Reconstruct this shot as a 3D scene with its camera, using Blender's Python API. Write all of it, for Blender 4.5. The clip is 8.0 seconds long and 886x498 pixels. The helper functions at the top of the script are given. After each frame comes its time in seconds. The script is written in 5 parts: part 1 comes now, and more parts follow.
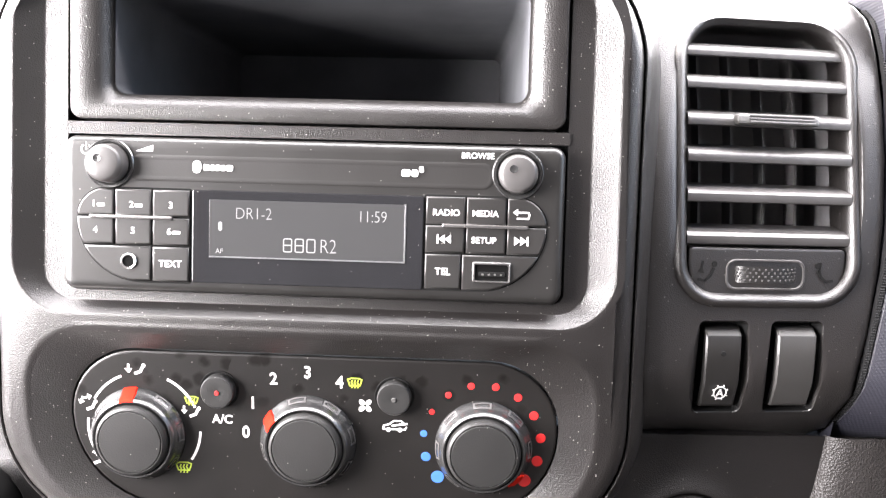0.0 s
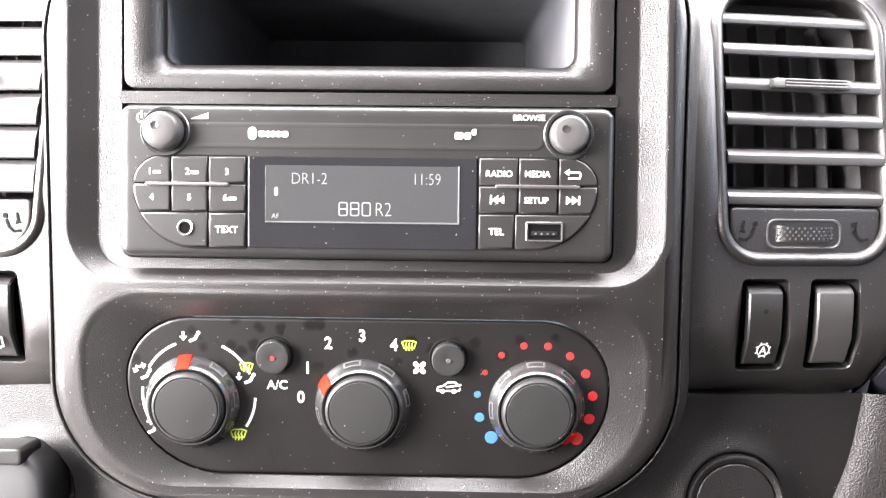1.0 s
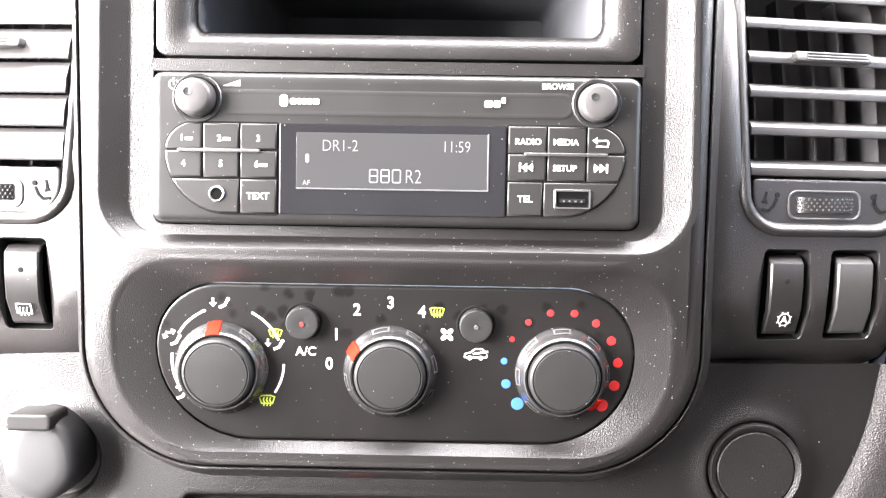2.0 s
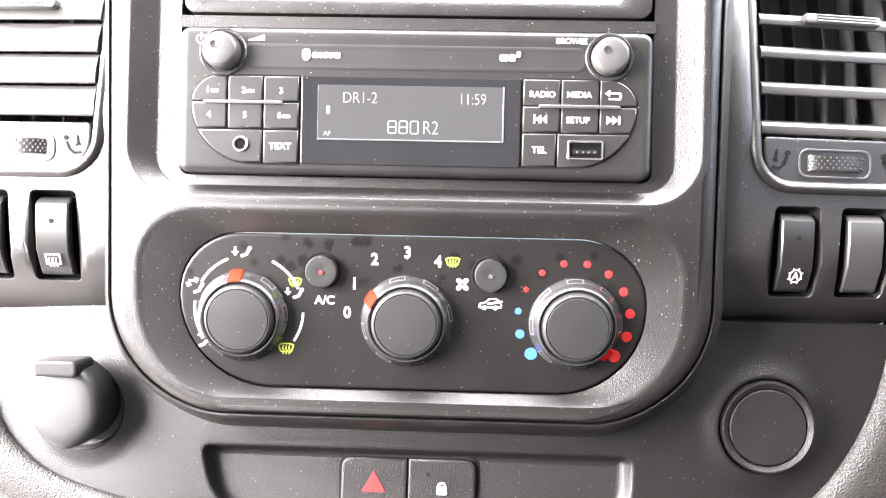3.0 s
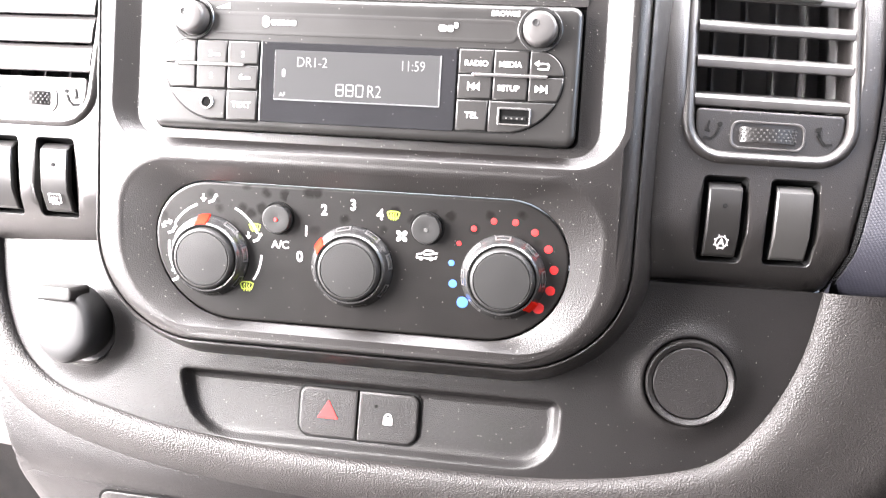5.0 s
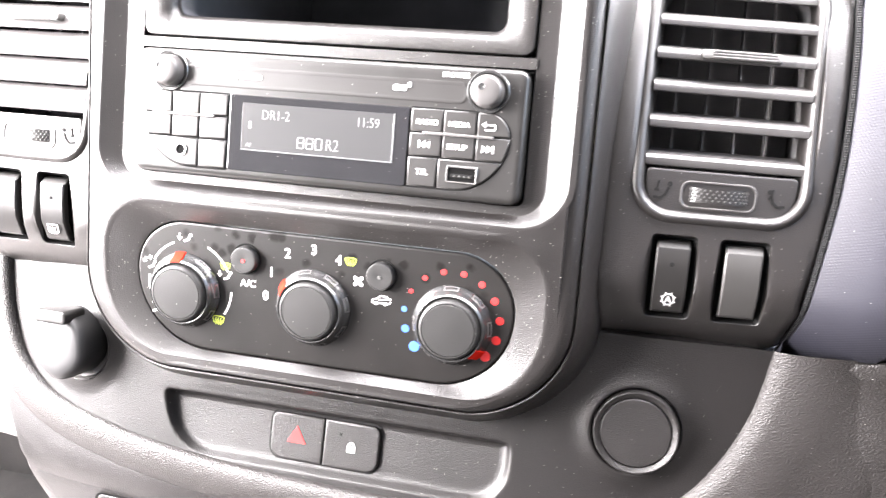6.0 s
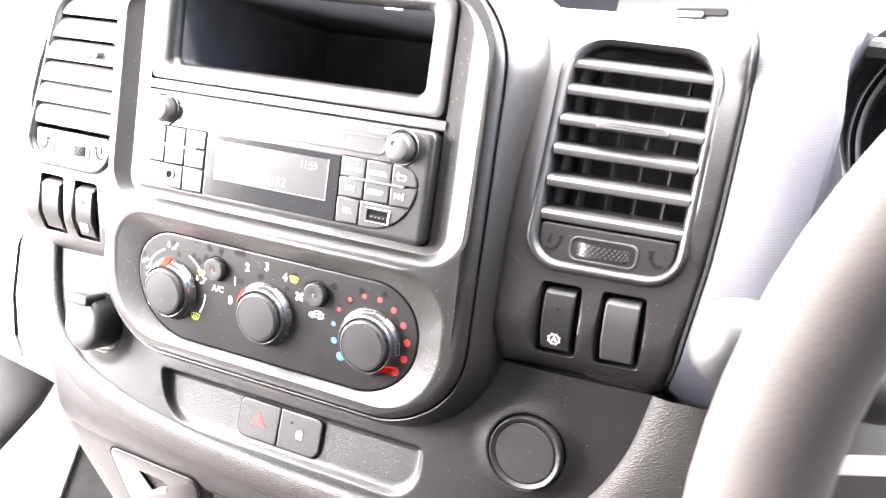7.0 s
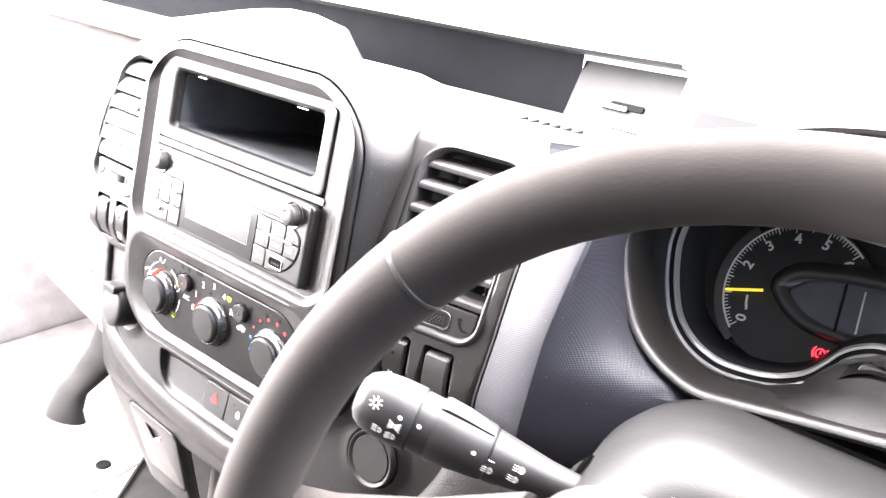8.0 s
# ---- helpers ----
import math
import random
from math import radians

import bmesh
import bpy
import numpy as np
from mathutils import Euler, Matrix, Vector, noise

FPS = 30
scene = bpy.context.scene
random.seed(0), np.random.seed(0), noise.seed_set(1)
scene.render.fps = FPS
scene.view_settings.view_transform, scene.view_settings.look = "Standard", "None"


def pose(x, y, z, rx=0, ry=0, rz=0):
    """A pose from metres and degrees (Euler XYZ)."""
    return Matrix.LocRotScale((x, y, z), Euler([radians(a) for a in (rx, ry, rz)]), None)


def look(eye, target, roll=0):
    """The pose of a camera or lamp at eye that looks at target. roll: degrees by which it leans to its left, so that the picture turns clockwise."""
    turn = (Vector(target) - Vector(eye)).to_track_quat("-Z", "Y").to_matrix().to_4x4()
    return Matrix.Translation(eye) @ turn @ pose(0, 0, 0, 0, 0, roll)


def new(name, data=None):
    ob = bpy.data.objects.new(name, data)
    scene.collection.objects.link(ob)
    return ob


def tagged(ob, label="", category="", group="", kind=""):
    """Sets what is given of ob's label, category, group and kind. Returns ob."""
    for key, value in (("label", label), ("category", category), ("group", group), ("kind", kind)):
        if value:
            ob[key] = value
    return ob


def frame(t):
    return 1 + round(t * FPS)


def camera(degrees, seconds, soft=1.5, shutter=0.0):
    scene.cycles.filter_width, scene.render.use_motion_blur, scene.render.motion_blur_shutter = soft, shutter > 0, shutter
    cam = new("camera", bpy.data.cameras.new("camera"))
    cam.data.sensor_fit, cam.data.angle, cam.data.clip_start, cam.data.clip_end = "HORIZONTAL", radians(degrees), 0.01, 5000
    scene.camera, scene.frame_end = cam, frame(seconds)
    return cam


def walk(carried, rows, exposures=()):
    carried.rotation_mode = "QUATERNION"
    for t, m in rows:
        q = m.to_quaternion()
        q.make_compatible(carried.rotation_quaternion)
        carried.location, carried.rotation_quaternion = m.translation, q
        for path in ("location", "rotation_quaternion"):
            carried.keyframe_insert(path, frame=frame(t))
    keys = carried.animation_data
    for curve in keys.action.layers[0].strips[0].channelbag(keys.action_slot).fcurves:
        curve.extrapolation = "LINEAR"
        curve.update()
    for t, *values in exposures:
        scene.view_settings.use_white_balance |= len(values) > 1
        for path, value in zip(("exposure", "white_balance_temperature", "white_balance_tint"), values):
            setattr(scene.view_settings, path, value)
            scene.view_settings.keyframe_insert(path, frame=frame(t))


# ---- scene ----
cam = camera(55.37, 8.0, 1.2, 0.35)
DASH = pose(0, 0, 1.0, -12)
PATH = [
    (0, (0.06241, -0.30592, 0.04161), (-0.0255, 1.6878, -0.0902), 1.605),
    (0.5, (0.05076, -0.30967, 0.03140), (-0.0043, 1.6869, -0.0716), 0.740),
    (1, (0.03549, -0.31397, 0.02023), (-0.0036, 1.6838, -0.0667), 0.665),
    (1.5, (0.02756, -0.31746, 0.01106), (-0.0137, 1.6804, -0.0711), 0.870),
    (1.7, (0.02200, -0.31805, 0.01009), (0.0030, 1.6798, -0.0816), 0.917),
    (2.8, (0.02150, -0.32253, -0.01290), (-0.0220, 1.6777, -0.0851), 1.264),
    (3, (0.02356, -0.32744, -0.02112), (-0.0417, 1.6713, -0.0491), 1.300),
    (3.5, (0.02869, -0.33081, -0.02121), (-0.0532, 1.6636, -0.1467), 1.435),
    (4, (0.04243, -0.35156, -0.02703), (-0.0775, 1.6395, -0.1727), 1.635),
    (4.5, (0.07517, -0.35445, -0.01924), (-0.1345, 1.6270, -0.1925), 2.420),
    (4.7, (0.08300, -0.35316, -0.02191), (-0.1529, 1.6281, -0.1588), 2.864),
    (5.8, (0.12250, -0.35821, 0.02004), (-0.2822, 1.5858, -0.2184), 4.650),
    (6, (0.14366, -0.35580, 0.02495), (-0.3046, 1.5784, -0.2159), 4.830),
    (6.5, (0.20239, -0.36879, 0.04058), (-0.3864, 1.5235, -0.2288), 6.150),
    (7, (0.26286, -0.37375, 0.06837), (-0.5090, 1.4445, -0.2454), 8.200),
    (7.25, (0.30500, -0.37728, 0.09156), (-0.5612, 1.3923, -0.2522), 9.005),
    (7.5, (0.34603, -0.37386, 0.11666), (-0.6059, 1.3460, -0.2518), 10.155),
    (7.65, (0.38300, -0.38385, 0.13208), (-0.6029, 1.3142, -0.2481), 10.631),
    (7.8, (0.42462, -0.37677, 0.15172), (-0.6317, 1.2725, -0.2536), 11.215),
    (8, (0.47303, -0.37542, 0.16601), (-0.6800, 1.2020, -0.2608), 12.570),
]
walk(cam, [(t, DASH @ look(eye, target, roll)) for t, eye, target, roll in PATH],
     [(0.0, 2.95), (1.0, 3.2), (1.5, 3.4), (3.0, 3.72), (4.5, 3.84), (6.5, 3.86), (7.5, 3.58), (8.0, 3.14)])

# ---- light ----
world = bpy.data.worlds.new("sky")
scene.world = world
world.use_nodes = True
wt = world.node_tree
sky = wt.nodes.new("ShaderNodeTexSky")
sky.sky_type, sky.sun_disc = "NISHITA", False
sky.sun_elevation, sky.sun_rotation = radians(48), radians(-50)
sky.air_density, sky.dust_density = 1.0, 4.0
wt.nodes["Background"].inputs["Strength"].default_value = 0.14
wt.links.new(sky.outputs["Color"], wt.nodes["Background"].inputs["Color"])
sun = new("sun", bpy.data.lights.new("sun", "SUN"))
sun.data.energy, sun.data.angle, sun.data.color = 0.25, radians(30), (1.0, 0.97, 0.93)
sun.matrix_world = look((-2.6, -0.9, 2.4), (0, 0, 1))


def window_light(name, at, to, wide, high, power):
    """The sky's light in a window opening."""
    lamp = new(name, bpy.data.lights.new(name, "AREA"))
    lamp.data.shape, lamp.data.size, lamp.data.size_y = "RECTANGLE", wide, high
    lamp.data.energy, lamp.data.color = power, (1.0, 0.945, 0.945)
    lamp.matrix_world = look(at, to)
    return lamp


window_light("passenger_window_light", (-0.93, -0.42, 1.31), (0.6, -0.42, 1.16), 1.1, 0.68, 32)
window_light("windscreen_light", (0, 0.15, 1.47), (0, -0.53, 0.76), 1.84, 0.88, 26)
window_light("driver_window_light", (0.93, -0.22, 1.40), (-0.6, -0.22, 1.2), 0.8, 0.5, 0.25)


# ---- materials ----
def material(name, color, rough=0.5, metal=0.0, grain=0.0, bump=0.0, size=900.0, vary=0.12, emit=None, power=0.0, coat=0.0, speck=0.0, spec=0.5):
    """Painted or moulded surface: mottled colour at two scales, fine grain relief, optional dust specks."""
    m = bpy.data.materials.new(name)
    m.use_nodes = True
    t = m.node_tree
    b = t.nodes["Principled BSDF"]
    b.inputs["Metallic"].default_value = metal
    b.inputs["Specular IOR Level"].default_value = spec
    b.inputs["Coat Weight"].default_value = coat
    b.inputs["Coat Roughness"].default_value = 0.12
    co = t.nodes.new("ShaderNodeTexCoord")
    big = t.nodes.new("ShaderNodeTexNoise")
    big.inputs["Scale"].default_value, big.inputs["Detail"].default_value = 34.0, 6.0
    t.links.new(co.outputs["Object"], big.inputs["Vector"])
    ramp = t.nodes.new("ShaderNodeValToRGB")
    lo, hi = [tuple(c * k for c in color) + (1,) for k in (1 - vary, 1 + vary)]
    ramp.color_ramp.elements[0].color, ramp.color_ramp.elements[1].color = lo, hi
    ramp.color_ramp.elements[0].position, ramp.color_ramp.elements[1].position = 0.35, 0.65
    t.links.new(big.outputs["Fac"], ramp.inputs["Fac"])
    base = ramp.outputs["Color"]
    if speck:
        dots = t.nodes.new("ShaderNodeTexVoronoi")
        dots.inputs["Scale"].default_value = 700.0
        t.links.new(co.outputs["Object"], dots.inputs["Vector"])
        less = t.nodes.new("ShaderNodeMath")
        less.operation, less.inputs[1].default_value = "LESS_THAN", 0.13
        t.links.new(dots.outputs["Distance"], less.inputs[0])
        pick = t.nodes.new("ShaderNodeMath")
        pick.operation, pick.inputs[1].default_value = "GREATER_THAN", 1 - speck
        sep = t.nodes.new("ShaderNodeSeparateColor")
        t.links.new(dots.outputs["Color"], sep.inputs["Color"])
        t.links.new(sep.outputs["Red"], pick.inputs[0])
        both = t.nodes.new("ShaderNodeMath")
        both.operation = "MULTIPLY"
        t.links.new(less.outputs[0], both.inputs[0])
        t.links.new(pick.outputs[0], both.inputs[1])
        mix = t.nodes.new("ShaderNodeMix")
        mix.data_type = "RGBA"
        mix.inputs["B"].default_value = (0.25, 0.24, 0.23, 1)
        t.links.new(both.outputs[0], mix.inputs["Factor"])
        t.links.new(base, mix.inputs["A"])
        base = mix.outputs["Result"]
    t.links.new(base, b.inputs["Base Color"])
    rr = t.nodes.new("ShaderNodeMapRange")
    rr.inputs["To Min"].default_value, rr.inputs["To Max"].default_value = rough - 0.03, rough + 0.04
    fine = t.nodes.new("ShaderNodeTexNoise")
    fine.inputs["Scale"].default_value, fine.inputs["Detail"].default_value = 130.0, 4.0
    t.links.new(co.outputs["Object"], fine.inputs["Vector"])
    t.links.new(fine.outputs["Fac"], rr.inputs["Value"])
    t.links.new(rr.outputs["Result"], b.inputs["Roughness"])
    if bump:
        tex = t.nodes.new("ShaderNodeTexVoronoi" if grain else "ShaderNodeTexNoise")
        tex.inputs["Scale"].default_value = size
        t.links.new(co.outputs["Object"], tex.inputs["Vector"])
        bp = t.nodes.new("ShaderNodeBump")
        bp.inputs["Strength"].default_value, bp.inputs["Distance"].default_value = bump, 0.0004
        t.links.new(tex.outputs["Distance" if grain else "Fac"], bp.inputs["Height"])
        t.links.new(bp.outputs["Normal"], b.inputs["Normal"])
    if emit:
        b.inputs["Emission Color"].default_value = (*emit, 1)
        b.inputs["Emission Strength"].default_value = power
    return m


def weave(name, color):
    """Ribbed woven-look panel: fine slanting ribs, broken by shallower cross threads."""
    m = material(name, color, 0.5, spec=0.42, vary=0.08, speck=0.03)
    t = m.node_tree
    b = t.nodes["Principled BSDF"]
    co = t.nodes.new("ShaderNodeTexCoord")
    waves = []
    for axis, scale, slant in (("Z", 250.0, 14), ("X", 260.0, 32)):
        turn = t.nodes.new("ShaderNodeMapping")
        turn.inputs["Rotation"].default_value = (0, radians(slant), 0)
        t.links.new(co.outputs["Object"], turn.inputs["Vector"])
        w = t.nodes.new("ShaderNodeTexWave")
        w.bands_direction = axis
        w.inputs["Scale"].default_value, w.inputs["Distortion"].default_value = scale, 0.8
        t.links.new(turn.outputs["Vector"], w.inputs["Vector"])
        waves.append(w)
    add = t.nodes.new("ShaderNodeMath")
    add.operation, add.inputs[1].default_value = "MULTIPLY_ADD", 1.2
    t.links.new(waves[1].outputs["Fac"], add.inputs[0])
    t.links.new(waves[0].outputs["Fac"], add.inputs[2])
    bp = t.nodes.new("ShaderNodeBump")
    bp.inputs["Strength"].default_value, bp.inputs["Distance"].default_value = 0.16, 0.0004
    t.links.new(add.outputs[0], bp.inputs["Height"])
    t.links.new(bp.outputs["Normal"], b.inputs["Normal"])
    return m


def smudged(m):
    """Greasy finger marks: dark matt blots along the upper part of the plate."""
    t = m.node_tree
    b = t.nodes["Principled BSDF"]
    co = t.nodes.new("ShaderNodeTexCoord")
    wob = t.nodes.new("ShaderNodeTexNoise")
    wob.inputs["Scale"].default_value = 260.0
    t.links.new(co.outputs["Object"], wob.inputs["Vector"])
    shift = t.nodes.new("ShaderNodeVectorMath")
    shift.operation = "MULTIPLY_ADD"
    shift.inputs[1].default_value = (0.0022, 0.0022, 0.0022)
    t.links.new(wob.outputs["Color"], shift.inputs[0])
    t.links.new(co.outputs["Object"], shift.inputs[2])
    dots = t.nodes.new("ShaderNodeTexVoronoi")
    dots.inputs["Scale"].default_value = 130.0
    t.links.new(shift.outputs["Vector"], dots.inputs["Vector"])
    near = t.nodes.new("ShaderNodeMapRange")
    near.inputs["From Min"].default_value, near.inputs["From Max"].default_value = 0.42, 0.24
    t.links.new(dots.outputs["Distance"], near.inputs["Value"])
    sep = t.nodes.new("ShaderNodeSeparateXYZ")
    t.links.new(co.outputs["Object"], sep.inputs["Vector"])
    high = t.nodes.new("ShaderNodeMapRange")
    high.inputs["From Min"].default_value, high.inputs["From Max"].default_value = 0.004, 0.016
    t.links.new(sep.outputs["Z"], high.inputs["Value"])
    cell = t.nodes.new("ShaderNodeSeparateColor")
    t.links.new(dots.outputs["Color"], cell.inputs["Color"])
    some = t.nodes.new("ShaderNodeMath")
    some.operation, some.inputs[1].default_value = "GREATER_THAN", 0.35
    t.links.new(cell.outputs["Red"], some.inputs[0])
    both = near.outputs["Result"]
    for other in (high.outputs["Result"], some.outputs[0]):
        mul = t.nodes.new("ShaderNodeMath")
        mul.operation = "MULTIPLY"
        t.links.new(both, mul.inputs[0])
        t.links.new(other, mul.inputs[1])
        both = mul.outputs[0]
    gloss = t.nodes.new("ShaderNodeMapRange")
    gloss.inputs["To Min"].default_value, gloss.inputs["To Max"].default_value = 0.4, 0.15
    t.links.new(both, gloss.inputs["Value"])
    t.links.new(gloss.outputs["Result"], b.inputs["Specular IOR Level"])
    return m


M = {
    "satin": material("satin_console_plastic", (0.0072, 0.0063, 0.0060), 0.36, bump=0.28, grain=1, size=2000, speck=0.20, spec=0.52),
    "pod": material("moulded_dash_plastic", (0.0098, 0.0086, 0.0082), 0.38, bump=0.26, grain=1, size=2100, speck=0.08, spec=0.65),
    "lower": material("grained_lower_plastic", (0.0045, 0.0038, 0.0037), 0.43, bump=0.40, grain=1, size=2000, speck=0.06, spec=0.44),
    "leather": material("leather_grain_plastic", (0.0165, 0.0146, 0.0140), 0.50, bump=0.9, grain=1, size=1250, speck=0.02, spec=0.42),
    "knee": material("dark_leather_grain_plastic", (0.015, 0.0135, 0.013), 0.46, bump=0.9, grain=1, size=1250, speck=0.02, spec=0.35),
    # dash top, hump and lid: sunlight from above put into a paler colour
    "top": material("sunlit_pale_dash_top", (0.10, 0.098, 0.096), 0.5, bump=0.6, grain=1, size=600),
    "pale": material("pale_grey_trim", (0.24, 0.218, 0.213), 0.55, bump=0.5, grain=1, size=500),
    "radio": material("radio_plastic", (0.0090, 0.0085, 0.0081), 0.31, bump=0.06, size=2600, speck=0.12, spec=0.64),
    "button": material("button_plastic", (0.0105, 0.0099, 0.0095), 0.36, bump=0.05, size=1500, speck=0.03),
    "blank": material("matt_grey_plastic", (0.028, 0.027, 0.026), 0.40, bump=0.1, size=1500, speck=0.02),
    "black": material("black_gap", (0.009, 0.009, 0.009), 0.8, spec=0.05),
    # near-black that paints the shade inside the radio's sockets
    "hole": material("socket_shade_plate", (0.0022, 0.0022, 0.0022), 0.8, spec=0.05),
    # duct and cavity colours are raised to paint the haze over dark hollows
    "duct": material("haze_lifted_duct", (0.14, 0.137, 0.14), 0.7, bump=0.2, size=600, spec=0.2),
    "cavity": material("haze_lifted_cavity", (0.085, 0.087, 0.094), 0.85, bump=0.1, size=700, spec=0.08),
    "gloss": material("black_glass", (0.008, 0.008, 0.009), 0.14, speck=0.04, spec=0.7),
    "heater": smudged(material("heater_plate_plastic", (0.0046, 0.0040, 0.0037), 0.37, bump=0.14, size=1600, vary=0.2, speck=0.07, spec=0.4)),
    "knob": material("knob_rubber", (0.0115, 0.0113, 0.0111), 0.44, bump=0.25, size=1800, speck=0.06, spec=0.35),
    "ring": material("knob_ring_gloss", (0.014, 0.014, 0.014), 0.24, spec=0.9),
    "slat": material("vent_slat_plastic", (0.040, 0.038, 0.0375), 0.36, bump=0.1, size=1400),
    "knurl": material("knurled_grey_plastic", (0.055, 0.054, 0.052), 0.38),
    "chrome": material("satin_chrome", (0.62, 0.61, 0.60), 0.22, metal=1.0),
    "silver": material("silver_paint", (0.5, 0.49, 0.48), 0.35, metal=0.6),
    "white": material("white_print", (0.62, 0.61, 0.60), 0.5, vary=0.03),
    "green": material("green_print", (0.33, 0.42, 0.04), 0.5, vary=0.03),
    "red": material("red_print", (0.40, 0.009, 0.009), 0.5, vary=0.05),
    "orange": material("orange_marker", (0.46, 0.0105, 0.004), 0.8, vary=0.1, spec=0.05),
    "blue": material("blue_print", (0.028, 0.095, 0.34), 0.5, vary=0.05),
    "lcdline": material("lcd_edge_line", (0.07, 0.07, 0.073), 0.4),
    "lcd": material("lcd_backlight", (0.0145, 0.0145, 0.015), 0.25, emit=(0.57, 0.55, 0.56), power=0.018, vary=0.03, spec=0.42),
    "lcdtext": material("lcd_segments", (0.1, 0.1, 0.1), 0.4, emit=(0.95, 0.93, 0.95), power=0.04),
    "fabric": weave("blue_weave_panel", (0.0115, 0.0115, 0.0165)),
    "wheel": material("wheel_leather", (0.039, 0.035, 0.033), 0.7, bump=0.12, grain=1, size=900, spec=0.12),
    "shroud": material("grey_column_plastic", (0.0085, 0.0086, 0.0089), 0.47, bump=0.12, grain=1, size=900, speck=0.01, spec=0.18),
    "stalk": material("stalk_plastic", (0.0125, 0.0125, 0.013), 0.48, bump=0.1, size=1500),
    "dial": material("dial_face", (0.012, 0.012, 0.013), 0.5),
    "yellow": material("needle_yellow", (0.80, 0.60, 0.04), 0.4, emit=(0.9, 0.65, 0.05), power=0.12),
    "warn": material("red_warning_light", (0.6, 0.02, 0.03), 0.4, emit=(1.0, 0.03, 0.05), power=0.5),
    "bluegrey": material("dark_bluegrey_wall", (0.0055, 0.006, 0.0075), 0.85, bump=0.3, size=600, spec=0.08),
    # carpet colour lowered to paint the shadow of driver and seat
    "carpet": material("shade_darkened_carpet", (0.013, 0.012, 0.0115), 0.9, bump=1.0, size=500, vary=0.3),
    # dark cloth for unseen surfaces behind the camera that hold back light
    "cloth": material("unseen_dark_cloth", (0.011, 0.011, 0.012), 0.9, bump=0.8, size=700, vary=0.25),
    # roof lining darkened for the light that the driver's body blocks
    "liner": material("darkened_headliner", (0.07, 0.068, 0.066), 0.9, bump=0.3, size=500),
    # strong light on the passenger floor, put into a pale colour
    "mat": material("lit_floor_pale", (0.34, 0.32, 0.312), 0.6, bump=0.6, grain=1, size=300),
    "doortrim": material("grey_door_trim", (0.60, 0.58, 0.59), 0.6, bump=0.4, grain=1, size=700),
    # ground colour raised to paint the overexposed white outside
    "bright_ground": material("whiteout_ground", (0.42, 0.41, 0.40), 0.9, bump=0.8, size=120, vary=0.3),
}

# ---- building helpers: places in millimetres on the dash, x right, y ahead, z up ----
BASE = {}


def thing(name, label, category, at=(0, 0, 0), group="", kind="", frame_m=None):
    ob = new(name)
    ob.empty_display_size = 0.01
    ob.matrix_basis = (DASH if frame_m is None else frame_m) @ Matrix.Translation(Vector(at) * 0.001)
    BASE[ob.name] = Vector(at)
    return tagged(ob, label, category, group, kind)


def part(name, bm, mat, parent, label="", sharp=32):
    base = BASE[parent.name]
    for v in bm.verts:
        v.co = (v.co - base) * 0.001
    bmesh.ops.recalc_face_normals(bm, faces=bm.faces)
    me = bpy.data.meshes.new(name)
    bm.to_mesh(me)
    bm.free()
    me.materials.append(M[mat])
    me.shade_smooth()
    me.set_sharp_from_angle(angle=radians(sharp))
    ob = new(name, me)
    ob.parent = parent
    BASE[ob.name] = base
    if label:
        ob["label"] = label
    return ob


def rrect(x0, x1, z0, z1, r, n=8):
    """Rounded rectangle, counter-clockwise from the bottom right; r is one radius or four (br, tr, tl, bl)."""
    rs = (r,) * 4 if isinstance(r, (int, float)) else r
    out = []
    for (cx, cz, sx, sz, a), q in zip(((x1, z0, -1, 1, -90), (x1, z1, -1, -1, 0), (x0, z1, 1, -1, 90), (x0, z0, 1, 1, 180)), rs):
        for k in range(n + 1):
            b = radians(a + 90 * k / n)
            out.append((cx + sx * q + q * math.cos(b), cz + sz * q + q * math.sin(b)))
    return out


def circle(cx, cz, r, n=32, start=0.0):
    return [(cx + r * math.cos(start + 2 * math.pi * k / n), cz + r * math.sin(start + 2 * math.pi * k / n)) for k in range(n)]


def inset(loop, d):
    """Moves a closed outline inwards by d along its own normals."""
    n, out = len(loop), []
    for k in range(n):
        j, l = k - 1, (k + 1) % n
        while j > k - 4 and abs(loop[j][0] - loop[k][0]) + abs(loop[j][1] - loop[k][1]) < 1e-4:
            j -= 1
        while abs(loop[l][0] - loop[k][0]) + abs(loop[l][1] - loop[k][1]) < 1e-4:
            l = (l + 1) % n
        a = Vector((loop[k][0] - loop[j][0], loop[k][1] - loop[j][1])).normalized()
        b = Vector((loop[l][0] - loop[k][0], loop[l][1] - loop[k][1])).normalized()
        nrm = Vector((-a.y - b.y, a.x + b.x))
        nrm = nrm.normalized() / max(0.5, math.sqrt(max(0.0, (1 + a.dot(b)) / 2))) if nrm.length > 1e-6 else nrm
        out.append((loop[k][0] + nrm.x * d, loop[k][1] + nrm.y * d))
    return out


def loft(bm, loops, first=False, last=False, closed=True):
    """Skins a row of 3D loops of equal length; first and last close the ends."""
    rows = [[bm.verts.new(p) for p in loop] for loop in loops]
    n = len(rows[0])
    for a, b in zip(rows, rows[1:]):
        for k in range(n if closed else n - 1):
            bm.faces.new((a[k], a[(k + 1) % n], b[(k + 1) % n], b[k]))
    if first:
        bm.faces.new(rows[0])
    if last:
        bm.faces.new(rows[-1])
    return rows


def flat(loop, y):
    return [(x, y, z) for x, z in loop]


